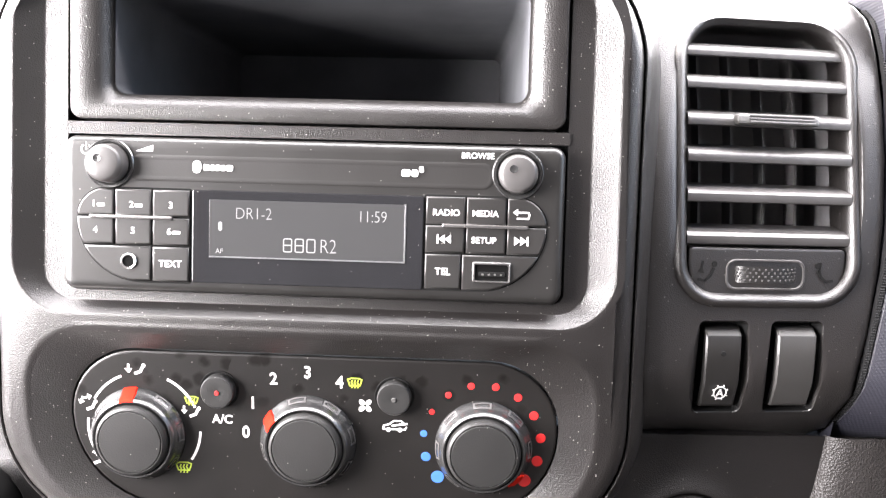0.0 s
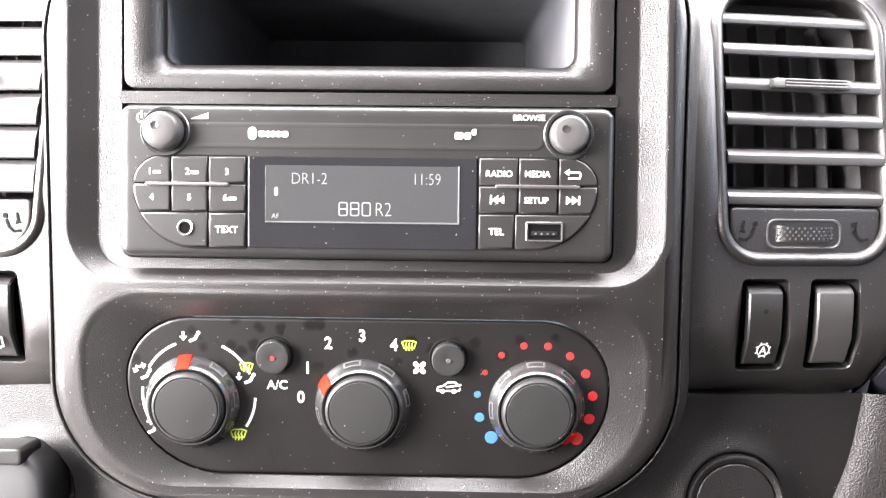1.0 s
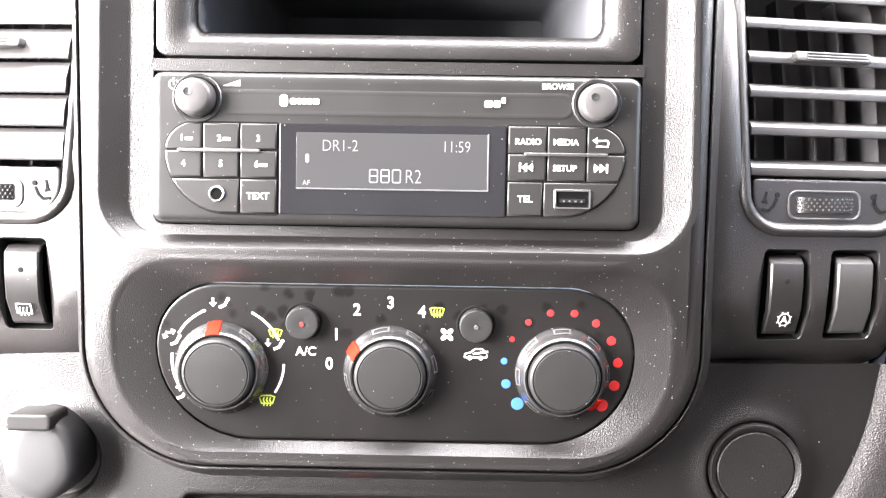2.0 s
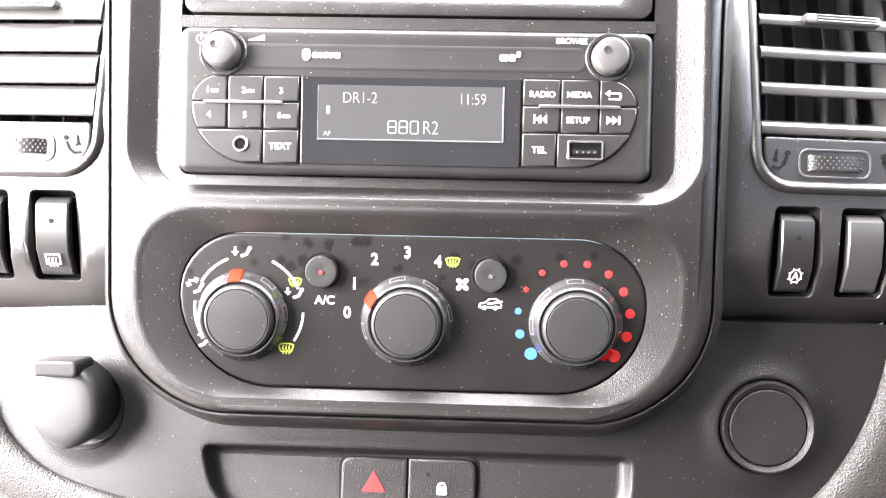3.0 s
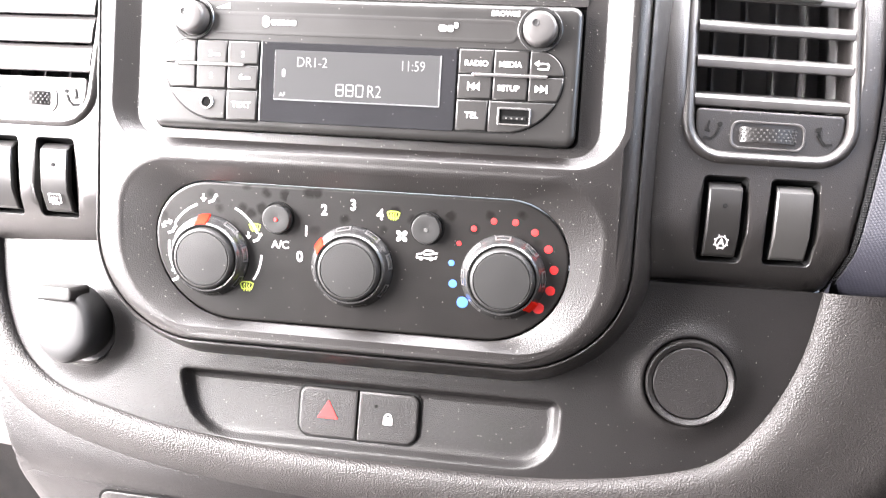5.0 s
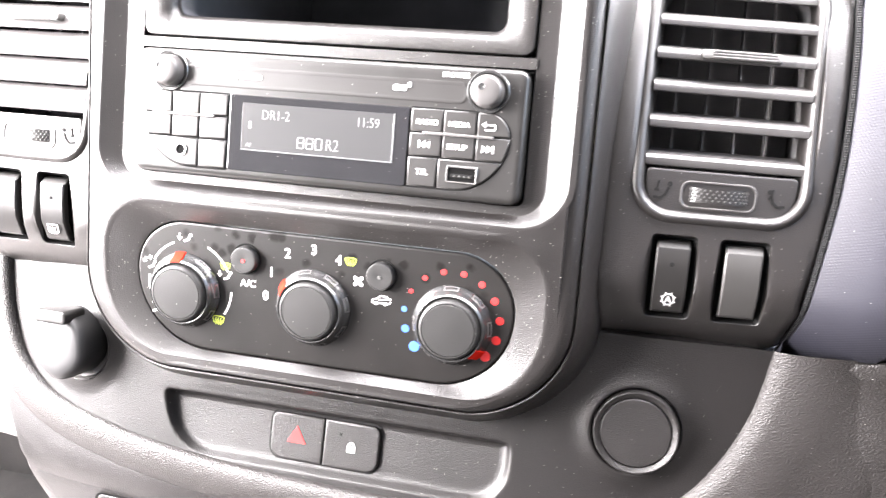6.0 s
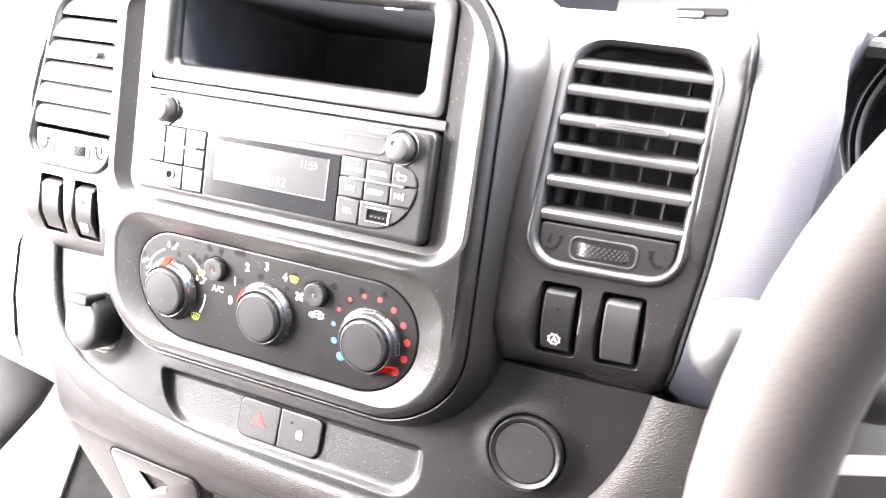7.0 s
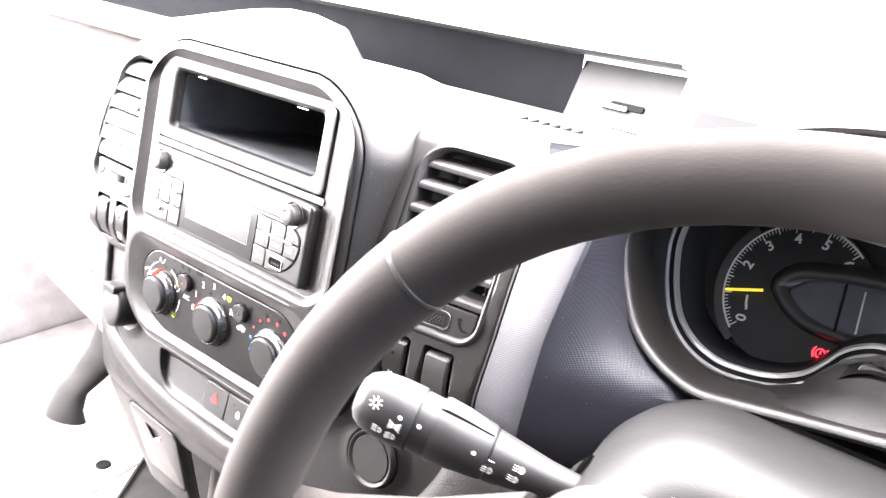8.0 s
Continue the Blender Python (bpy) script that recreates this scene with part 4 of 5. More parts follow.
# ---- round blank cover and lighter socket cap ----
cover = thing("socket_cover", "round matt black blanking cover in the lower panel", "cover", (151.7, 34, -99))
cover.matrix_basis = cover.matrix_basis @ Matrix.Translation((0, 0.001, 0))
part("disc", turned(151.7, -99, [(16.3, 42), (16.2, 33.9), (15.8, 33.4), (8, 33.3), (0, 33.3)], 48), "lower", cover, "flat matt disc with fine scratches")
part("cover_rim", turned(151.7, -99, [(19.75, 43), (19.7, 33.8), (19.4, 33.0), (18.8, 32.9), (18.2, 33.2), (17.2, 33.8), (16.7, 34.0), (16.6, 38)], 48), "lower", cover, "thin raised rim")
lid = thing("lighter_socket", "glossy black lighter socket cap with a flip tab", "socket", (-144.5, 30, -98.6))
lid.matrix_basis = lid.matrix_basis @ Matrix.Translation((0, 0.004, 0))
bm = bmesh.new()
loops = []
for y, d in ((42, 0), (22, 0), (17.5, 0.3), (15.2, 0.9), (13.9, 2.0), (13.2, 4.0), (12.9, 8.0)):
    loop = []
    for k in range(44):
        a = 2 * math.pi * k / 44
        c, s = math.cos(a), math.sin(a)
        up = max(0.0, s)
        loop.append((-144.5 + (15.4 - d) * c * (1 - 0.16 * up ** 2 - 0.26 * min(0.0, s) ** 2) - 1.8 * up, y + 1.0 * up, -98.6 + (up ** 0.6 * (22 - d) if s > 0 else (15.4 - d) * s)))
    loops.append(loop)
loft(bm, loops, True, True)
part("cap_body", bm, "stalk", lid, "satin black drop-shaped cap", 50)
part("flip_tab", slab(rrect(-156, -137.5, -82.5, -75.6, 2.2, 5), 10.0, 26, 0.9), "button", lid, "lipped finger tab")
part("socket_rim", turned(-144.5, -98.6, [(19.6, 34.6), (19.4, 31.8), (18.6, 31.2), (17.9, 32.0), (17.4, 34.5)], 44), "pod", lid)

# ---- driver's side: blue panel, cluster, column, stalk, wheel ----
HOODX = ((-60, 342), (0, 341), (10, 340), (17, 337), (19, 322), (26, 303), (40, 285), (63, 271), (82, 263.8), (100, 261), (112, 262), (135, 272))


def along(table, z):
    for (z0, a), (z1, b) in zip(table, table[1:]):
        if z <= z1:
            return a + (b - a) * (z - z0) / (z1 - z0)
    return table[-1][1]


def hem(x):
    """Height of the woven panel's lower edge, rising towards the column."""
    return -59 + 0.11 * min(40.0, max(0.0, x - 212)) + 0.22 * min(90.0, max(0.0, x - 252))


bm = bmesh.new()
rows = []
SEAM = ((-59, 209.5), (-56, 210.5), (-50, 211.5), (-36, 215.5), (-9, 219), (15, 222), (35, 223.2), (60, 223.8), (85, 224), (105, 223.6), (120, 222.5), (130, 219.5))
CREASE = ((-59, 250), (-56, 251), (-46, 256), (-16, 258.5), (30, 261), (60, 264), (88, 266), (116, 263), (130, 260))
for z in (-59, -58, -55, -51, -46, -40, -32, -25, -10, 0, 10, 18, 24, 30, 38.6, 51, 62, 72, 82, 91, 100, 108, 114, 118, 122, 126, 130, 132, 134):
    x0, xc, xh = along(SEAM, z), along(CREASE, z), along(HOODX, z)
    back = lean(z) + max(0.0, -24 - z) ** 2 * 0.017 + max(0.0, 20 - z) ** 2 * 0.001
    low = 3.0 if z == -59 else 0.0
    row = [(x0 + 1, 50, z), (x0 + 1.4, 38 + back, z), (x0 + 3.5, 35 + back + low, z), ((x0 + xc) / 2, 28.5 + back + low, z), (xc - 3, 25.5 + back + low, z), (xc, 25.6 + back + low, z), (xc + 2, 27.5 + back + low, z)]
    for f in (0.2, 0.4, 0.6, 0.8, 1.0):
        full = xh + 2 - xc
        bend = min(1.0, max(0.0, (70 - full) / 60))
        y = 27.5 + back * (1 - f) + low + 64.5 * ((1 - 0.5 * bend) * f + 0.5 * bend * f ** 3)
        row.append((xc + 2 + full * f, y, z))
    rows.append([(x, y, max(zz, hem(x))) for x, y, zz in row + [(xh + 4.6, 96, z)]])
loft(bm, rows, closed=False)
part("woven_panel", bm, "fabric", dash, "blue-grey woven texture panel", 25)
bm = bmesh.new()
rows = []
for k in range(660):
    z = -57 + k * 0.275
    x, y = along(SEAM, z) + 1.5, 35.6 + lean(z) + max(0.0, -24 - z) ** 2 * 0.017 + max(0.0, 20 - z) ** 2 * 0.001 - (0.4 if k % 4 in (1, 2) else 0.0)
    rows.append([(x - 1.0, y + 3.0, z), (x - 0.9, y, z), (x + 0.7, y - 0.4, z), (x + 1.0, y + 2.4, z)])
loft(bm, rows, closed=False)
part("ribbed_piping", bm, "shroud", dash, "fine ribs along the panel's edge")
bm = bmesh.new()
loft(bm, [[(x, y + d, z + (hem(x) + 57.5 if z > -80 else 0)) for x, d in ((205, 9), (222, 4), (240, 1), (250, 0), (262, 0), (280, 1.5), (300, 4), (320, 7), (345, 10), (420, 14), (951, 20))] for y, z in ((80, -57), (53, -57), (47.5, -58.2), (46.5, -61), (49, -66), (50, -90), (56, -140), (72, -200), (110, -300))], closed=False)
part("knee_panel", bm, "knee", dash, "leather-grained panel under the steering column", 50)

part("knee_seam", slab(rrect(258.2, 259.0, -150, -84, 0.35, 3), 0, 2, 0.1, warp=lambda X, Y, Z: (X, 49.7 + Y + max(0.0, -90 - Z) * 0.12, Z)), "black", dash)
TILT_W, TURN_W = 0.0966, 0.09
HUB = Vector((440.5, -157, -19))
ACR = Vector((math.cos(TURN_W), math.sin(TURN_W), 0))
UPV = Vector((-math.sin(TURN_W) * math.sin(TILT_W), math.cos(TURN_W) * math.sin(TILT_W), math.cos(TILT_W)))
NRM = ACR.cross(UPV)


def on_wheel(u, v, w):
    """u across, v up the wheel's plane, w towards the driver."""
    return HUB + ACR * u + UPV * v + NRM * w


wheel = thing("steering_wheel", "dark grey leather-grained steering wheel with a seam in the rim", "steering wheel", HUB)
RW = 178


def grip(a):
    """The rim is thicker at the sides than at the top."""
    off = abs(math.degrees(a) - 90)
    return 12.9 + 2.1 * min(1.0, max(0.0, (off - 8) / 38))


def rim_loop(a, more=0.0):
    q = grip(a) + more
    return [tuple(on_wheel((RW + q * math.cos(b)) * math.cos(a), (RW + q * math.cos(b)) * math.sin(a), q * 0.95 * math.sin(b))) for b in [2 * math.pi * j / 28 for j in range(28)]]


bm = bmesh.new()
loops = [rim_loop(2 * math.pi * k / 96) for k in range(96)]
loft(bm, loops + loops[:1])
bmesh.ops.remove_doubles(bm, verts=bm.verts, dist=0.01)
part("rim", bm, "wheel", wheel)
bm = bmesh.new()
loft(bm, [rim_loop(radians(139) + da, rr) for da, rr in ((-0.0065, -0.15), (-0.003, 0.3), (0.003, 0.3), (0.0065, -0.15))])
part("rim_seam", bm, "slat", wheel, "fine seam across the rim")
for side in (-1, 1):
    bm = bmesh.new()
    loft(bm, [[tuple(on_wheel(side * u, v, w + h)) for v, h in ((v0, 0), (v0 + 3, 7), ((v0 + v1) / 2, 9), (v1 - 3, 7), (v1, 0), (v1 - 3, -8), (v0 + 3, -8))] for u, v0, v1, w in ((178, -22, 21, -2), (150, -27, 25, -12), (118, -42, 36, -22), (84, -56, 54, -25))], True, True)
    part("spoke", bm, "wheel", wheel)
bm = bmesh.new()
loft(bm, [[tuple(on_wheel(v, -u, w + h)) for v, h in ((-24, 0), (-20, 7), (20, 7), (24, 0), (20, -8), (-20, -8))] for u, w in ((60, -22), (120, -16), (178, -2))], True, True)
part("spoke", bm, "wheel", wheel)
bm = bmesh.new()
hubloop = rrect(-92, 92, -80, 62, (40, 40, 40, 40), 8)
loft(bm, [[tuple(on_wheel(x * s, z * s, w)) for x, z in hubloop] for s, w in ((0.8, -62), (1, -48), (1, -22), (0.95, -14), (0.7, -8), (0.2, -6))], True, True)
part("hub_pad", bm, "wheel", wheel)
bm = bmesh.new()
loft(bm, [[tuple(on_wheel(32 * math.cos(q), 32 * math.sin(q), w)) for q in [2 * math.pi * j / 20 for j in range(20)]] for w in (-50, -140)], True, True)
part("steering_shaft", bm, "black", wheel)

col = thing("column_shroud", "light grey moulded steering column cover", "column cover", (430, 0, -60))
bm = bmesh.new()
loops = []
for y, hw, zt, r in ((-92, 60, 22, 45), (-88, 86, 38, 58), (-74, 101, 46, 66), (-27, 120, 41, 70), (30, 137, 32, 68), (78, 147, 21, 66)):
    loops.append(flat(rrect(440 - hw, 440 + hw, -95, zt, (40, r, r, 40), 12), y))
loft(bm, loops, True, True)
part("shroud_shell", bm, "shroud", col, "", 50)
bm = bmesh.new()
loft(bm, [[(329 + a * ca, b, -8 + c * 1.0) for a, b, c in [(0.6 * math.cos(q) * k, -32 + 14 * math.cos(q) * k, 15 * math.sin(q) * k) for q in [2 * math.pi * j / 20 for j in range(20)]]] for k, ca in ((1.0, 1), (0.9, 8))], True, True)
part("stalk_opening", bm, "black", col)

stalk = thing("indicator_stalk", "black light stalk with white printed symbols", "stalk", (300, -70, -5))
P0, P1 = Vector((347, -38, -9)), Vector((238, -93, 10.5))
AX = (P1 - P0).normalized()
SX = AX.cross(Vector((0, 0, 1))).normalized()
SZ = SX.cross(AX)
LEN = (P1 - P0).length


def on_stalk(s, r, a):
    return P0 + AX * (s * LEN) + SX * (r * math.cos(a)) + SZ * (r * math.sin(a))


def stalk_piece(name, prof, label=""):
    bm = bmesh.new()
    loft(bm, [[tuple(on_stalk(s, r, 2 * math.pi * k / 32)) for k in range(32)] for s, r in prof], True, True)
    return part(name, bm, "stalk", stalk, label, 40)


stalk_piece("arm", [(0, 7.5), (0.25, 9.0), (0.46, 12.3), (0.465, 12.5)])
stalk_piece("shoulder", [(0.47, 12.2), (0.475, 12.7), (0.60, 14.4), (0.68, 15.0), (0.69, 14.6)])
stalk_piece("collar", [(0.68, 14.0), (0.695, 14.3), (0.755, 14.6), (0.765, 14.2)])
stalk_piece("end_knob", [(0.765, 15.0), (0.772, 15.5), (0.85, 15.5), (0.91, 14.9), (0.955, 13.6), (0.985, 11.2), (1.0, 8)], "twist end of the stalk")
bm = bmesh.new()
loft(bm, [[tuple(on_stalk(s, r + h, radians(96 + a))) for a, h in ((-30, -1.5), (-22, 1.2), (0, lift), (22, 1.2), (30, -1.5))] for s, r, lift in ((0.69, 14.4, 1.4), (0.67, 14.8, 3.4), (0.60, 14.2, 3.2), (0.53, 13.0, 2.4), (0.48, 12.2, 1.2))], True, True, False)
part("finger_ridge", bm, "stalk", stalk)


def on_print(bm, at, turn):
    """Wraps a flat symbol (x along the stalk, z round it, in mm) on the stalk."""
    for v in bm.verts:
        u = at - v.co.x / LEN
        r = along(((0, 7.5), (0.25, 9.0), (0.47, 12.6), (0.60, 14.4), (0.69, 15.0), (0.77, 15.5), (0.85, 15.5), (0.91, 14.9), (0.955, 13.6), (1.0, 12)), u)
        v.co = on_stalk(u, r + 0.12 - v.co.y, radians(turn) - v.co.z / r)
    return bm


def lamp_symbol(beams, slant):
    bm = arc(0.6, 0, 1.0, 1.7, -90, 90, -0.1, 0.2)
    stroke([(0.6, -1.4), (0.6, 1.4)], 0.6, -0.1, 0.2, bm)
    for k in range(beams):
        q = (k - (beams - 1) / 2) * 1.1
        stroke([(-0.4, q), (-2.6, q + slant)], 0.5, -0.1, 0.2, bm)
    return bm


sunny = arc(0, 0, 1.0, 1.6, 0, 359, -0.1, 0.2)
for k in range(8):
    a = radians(45 * k)
    stroke([(2.0 * math.cos(a), 2.0 * math.sin(a)), (3.0 * math.cos(a), 3.0 * math.sin(a))], 0.6, -0.1, 0.2, sunny)
part("sidelight_icon", on_print(sunny, 0.915, 158), "white", stalk)
part("headlight_icon", on_print(lamp_symbol(4, 0.0), 0.876, -159), "white", stalk)
part("headlight_icon", on_print(lamp_symbol(4, -0.7), 0.822, -158), "white", stalk)
fan = bmesh.new()
for k in range(-2, 3):
    stroke([(-0.3, k * 0.35), (-2.8, k * 1.0)], 0.45, -0.1, 0.2, fan)
    stroke([(0.3, k * 0.35), (2.8, k * 1.0)], 0.45, -0.1, 0.2, fan)
part("beam_icon", on_print(fan, 0.821, -179), "white", stalk)
part("fog_icon", on_print(lamp_symbol(3, 0.0), 0.456, -171), "white", stalk)
part("fog_icon", on_print(lamp_symbol(3, 0.5), 0.361, -172), "white", stalk)
part("fog_icon", on_print(lamp_symbol(3, 0.0), 0.352, 160), "white", stalk)
for at, turn in ((0.812, 164), (0.738, 164), (0.524, 167)):
    part("index_mark", on_print(slab(circle(0, 0, 1.0, 12), -0.1, 0.1, 0.05), at, turn), "white", stalk)
part("index_mark", on_print(slab(rrect(-1.4, 1.4, -0.3, 0.3, 0.2, 2), -0.1, 0.1, 0.05), 0.454, 168), "white", stalk)

# instrument cluster: faces lean back with height
def on_dial(x, y, z):
    return (346 + x, 168 + y + z * 0.3, 74 + z)


clu = thing("instrument_cluster", "instrument cluster with white rev counter figures and chrome rings", "instrument cluster", (420, 150, 74))


def dial_part(name, bm, mat, parent, label="", sharp=32):
    for v in bm.verts:
        v.co = on_dial(*v.co)
    return part(name, bm, mat, parent, label, sharp)


def smooth_path(pts, n=4):
    """Catmull-Rom through the points of a closed path."""
    out = []
    m = len(pts)
    for k in range(m):
        a, b, c, d = [Vector(pts[(k + j) % m]) for j in (-1, 0, 1, 2)]
        for i in range(n):
            t = i / n
            q = 0.5 * (2 * b + (c - a) * t + (2 * a - 5 * b + 4 * c - d) * t * t + (3 * b - a - 3 * c + d) * t ** 3)
            out.append((q.x, q.y))
    return out


HALF = [(440, 31), (412, 28), (385, 24), (356, 19.5), (337, 17), (322, 18.8), (303, 26.2), (285, 40), (271, 63), (263.8, 82), (261, 100), (263, 116), (273, 135), (294, 151), (330, 170), (390, 182)]
HOOD = smooth_path([(x, z) for x, z in HALF][::-1] + [(880 - x, z) for x, z in HALF[1:]])
RING = [(440, 63.5), (425, 63.5), (410, 62.8), (401, 61.0), (391, 54.7), (384, 45), (374, 34), (357, 25.5), (338, 22.2), (321, 22.6), (304, 28.8), (290, 40.5), (281, 57), (275, 76), (273, 93), (277, 114), (291, 136), (322, 154), (380, 164)]
RING_HALF = RING
RING = smooth_path([(x, z) for x, z in RING][::-1] + [(880 - x, z) for x, z in RING[1:]])
hood_lean = lambda x, y, z: (x, y + (z - 40) * 0.12, z)
part("hood", rings([(inset(HOOD, -6), 104), (inset(HOOD, -2), 84), (inset(HOOD, -0.5), 79), (inset(HOOD, 1.6), 77), (inset(HOOD, 4.0), 77.6), (inset(HOOD, 5.4), 80), (inset(HOOD, 6.2), 86), (inset(HOOD, 6.6), 112)], hood_lean), "satin", clu, "dark moulded hood with a rounded rim", 50)
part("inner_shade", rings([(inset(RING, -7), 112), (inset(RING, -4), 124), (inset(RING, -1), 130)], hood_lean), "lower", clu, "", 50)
deck_low, deck_high = sorted((x, z) for x, z in HALF if z < 30), sorted((x, z) for x, z in RING_HALF if z < 64 and x > 336)
bm = bmesh.new()
rows = []
for y, f in ((80, 0.0), (84, 0.12), (104, 0.5), (128, 0.92), (129, 1.05)):
    row = []
    for k in range(13):
        x = 340 + k * 16.6
        m = min(x, 880 - x)
        lo, hi = along(deck_low, m) + 3.5, along(deck_high, m)
        row.append((x, y, lo + (hi - lo) * f))
    rows.append(row)
loft(bm, rows, closed=False)
part("lower_deck", bm, "lower", clu, "dark moulding below the dials", 60)
part("chrome_ring", rings([(inset(RING, -1.6), 131), (inset(RING, -1.2), 128.6), (inset(RING, -0.2), 128.2), (inset(RING, 0.5), 129.4), (inset(RING, 0.8), 132)], hood_lean), "silver", clu, "bright line round the dials", 60)
part("chrome_ring", rings([(inset(RING, 3.0), 134), (inset(RING, 3.4), 131.4), (inset(RING, 4.8), 131.4), (inset(RING, 6.0), 134), (inset(RING, 6.2), 136)], hood_lean), "silver", clu, "", 60)
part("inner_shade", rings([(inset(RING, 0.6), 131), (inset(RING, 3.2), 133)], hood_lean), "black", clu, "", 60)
part("inner_shade", rings([(inset(RING, 6.0), 134.5), (inset(RING, 7.4), 140), (inset(RING, 9), 160), (inset(RING, 9.4), 180)], hood_lean), "dial", clu, "", 60)
bm = bmesh.new()
loft(bm, [[(x, 176 + (z - 74) * 0.3, z) for x in (240, 440, 640)] for z in (0, 74, 170)], closed=False)
part("backing", bm, "dial", clu)
dial_part("dial_face", slab(circle(0, 0, 45, 64), 0.4, 3, 0.3), "dial", clu)
dial_part("dial_rim", arc(0, 0, 44.2, 49, 138, 234, 0.3, 1.5, n=48), "knurl", clu, "grey band outside the figures")
for k, t in enumerate("0123456"):
    a = radians(223 - 28.9 * k)
    if t != "1":
        dial_part("dial_figure", words(t, 34.4 * math.cos(a), 34.4 * math.sin(a), 6.2, 0.2, bold=0.025, turn=math.degrees(a) - (90 if k else 130)), "white", clu)
for k in range(61):
    a = radians(225 - 2.89 * k)
    long = 4.4 if k % 10 == 0 else 3.4 if k % 5 == 0 else 2.2
    dial_part("dial_tick", stroke([((42.4 - long) * math.cos(a), (42.4 - long) * math.sin(a)), (42.6 * math.cos(a), 42.6 * math.sin(a))], 0.8 if k % 5 == 0 else 0.55, 0.2, 0.2), "white", clu)
dial_part("dial_arc", arc(0, 0, 42.4, 43.6, 48, 227, 0.2, 0.2, n=44), "white", clu)
dial_part("dial_scale_note", stroke([(-26.5, -9.5), (-25.6, -13.5), (-24, -17.5)], 1.4, 0.2, 0.2), "white", clu, "small white note beside the needle")
dial_part("needle", stroke([(-39.4, -9.4), (-18.2, -3)], 1.7, -4, 1.2), "yellow", clu, "yellow needle")
BOSS = smooth_path([(-13, 4), (-9, 12), (0, 18), (14, 21.5), (34, 25), (80, 28), (120, 28), (124, 6), (120, -16), (80, -16.5), (50, -16.5), (30, -16.5), (13, -15.5), (0, -10), (-9, -3)][::-1])
dial_part("dial_boss", rings([(inset(BOSS, -3), 0), (inset(BOSS, 0), -6), (inset(BOSS, 1.6), -8), (inset(BOSS, 3.4), -8.4), (inset(BOSS, 5), -7.6), (inset(BOSS, 7), -5.5)], None, False, True), "slat", clu, "dark raised boss between the dials", 50)
PANEL = smooth_path([(-2, 2), (1, 7), (8, 12), (26, 17), (60, 19), (100, 19), (100, -9), (60, -10), (31, -11.5), (14, -9), (4, -4)][::-1])
dial_part("boss_panel", rings([(PANEL, -6), (inset(PANEL, 0.6), -7), (inset(PANEL, 2), -7.6)], None, False, True), "cavity", clu, "", 50)
dial_part("panel_gap", stroke([(27, 16), (30, -11)], 1.6, -7.9, 0.4), "black", clu)
dial_part("panel_line", stroke([(38, 15), (41, -9)], 0.9, -8.0, 0.4), "silver", clu)
bm = slab([(9, 2), (14, -2.5), (14, 0), (20, 0), (20, 4), (14, 4), (14, 6.5)], -8.1, -7.6, 0.05)
dial_part("indicator_arrow", bm, "knurl", clu)
bm = arc(25.9, -27.6, 2.2, 3.0, 0, 359, -0.3, 0.5, n=24)
arc(25.9, -27.6, 3.9, 4.8, 135, 225, -0.3, 0.5, bm=bm)
arc(25.9, -27.6, 3.9, 4.8, -45, 45, -0.3, 0.5, bm=bm)
stroke([(25.9, -26.2), (25.9, -28.0)], 0.9, -0.3, 0.5, bm)
dial_part("brake_lamp", bm, "warn", clu, "lit red brake warning lamp")
for x0, z0, wide in ((400, 51.5, 30), (405, 40.5, 24)):
    part("trip_button", slab(rrect(x0, x0 + wide, z0, z0 + 6.5, 3, 5), 119, 128, 1), "slat", clu)
for k in range(4):
    part("print_bar", slab(rrect(403 + k * 4.2, 405.6 + k * 4.2, 53, 56.6, 0.6, 3), 118.6, 119.4, 0.1), "knurl", clu)

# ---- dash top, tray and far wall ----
top = thing("dash_top", "dash top with small demister slots, sunlight put into its pale colour", "dash top", (0, 100, 135))
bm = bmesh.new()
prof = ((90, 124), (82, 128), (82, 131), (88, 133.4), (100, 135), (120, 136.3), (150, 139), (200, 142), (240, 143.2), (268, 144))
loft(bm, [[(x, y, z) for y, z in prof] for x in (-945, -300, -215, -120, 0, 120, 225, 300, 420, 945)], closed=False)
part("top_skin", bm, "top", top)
for k in range(6):
    x = 141 + k * 9.1
    part("demister_slot", slab(rrect(x - 1.5, x + 1.5, 0, 8, 1.4, 3), 0, 3.4, 0.3, warp=lambda X, Y, Z: (X + Z * 0.35, 133 + Z, 137.7 + Z * 0.36 - Y)), "black", top)
# hump over the console
bm = bmesh.new()
OUT_TOP = [p for p in inset(OUT, -9.3) if p[1] > 95]
loft(bm, [[arched(x * s, y, 95 + (z - 95) * h) for x, z in OUT_TOP] for y, s, h in ((17.6, 1, 1), (24, 1.005, 1.03), (40, 1.01, 1.07), (65, 1.03, 1.09), (95, 1.05, 1.07), (130, 1.09, 0.96), (160, 1.16, 0.75), (175, 1.2, 0.5))], closed=False)
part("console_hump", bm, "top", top)
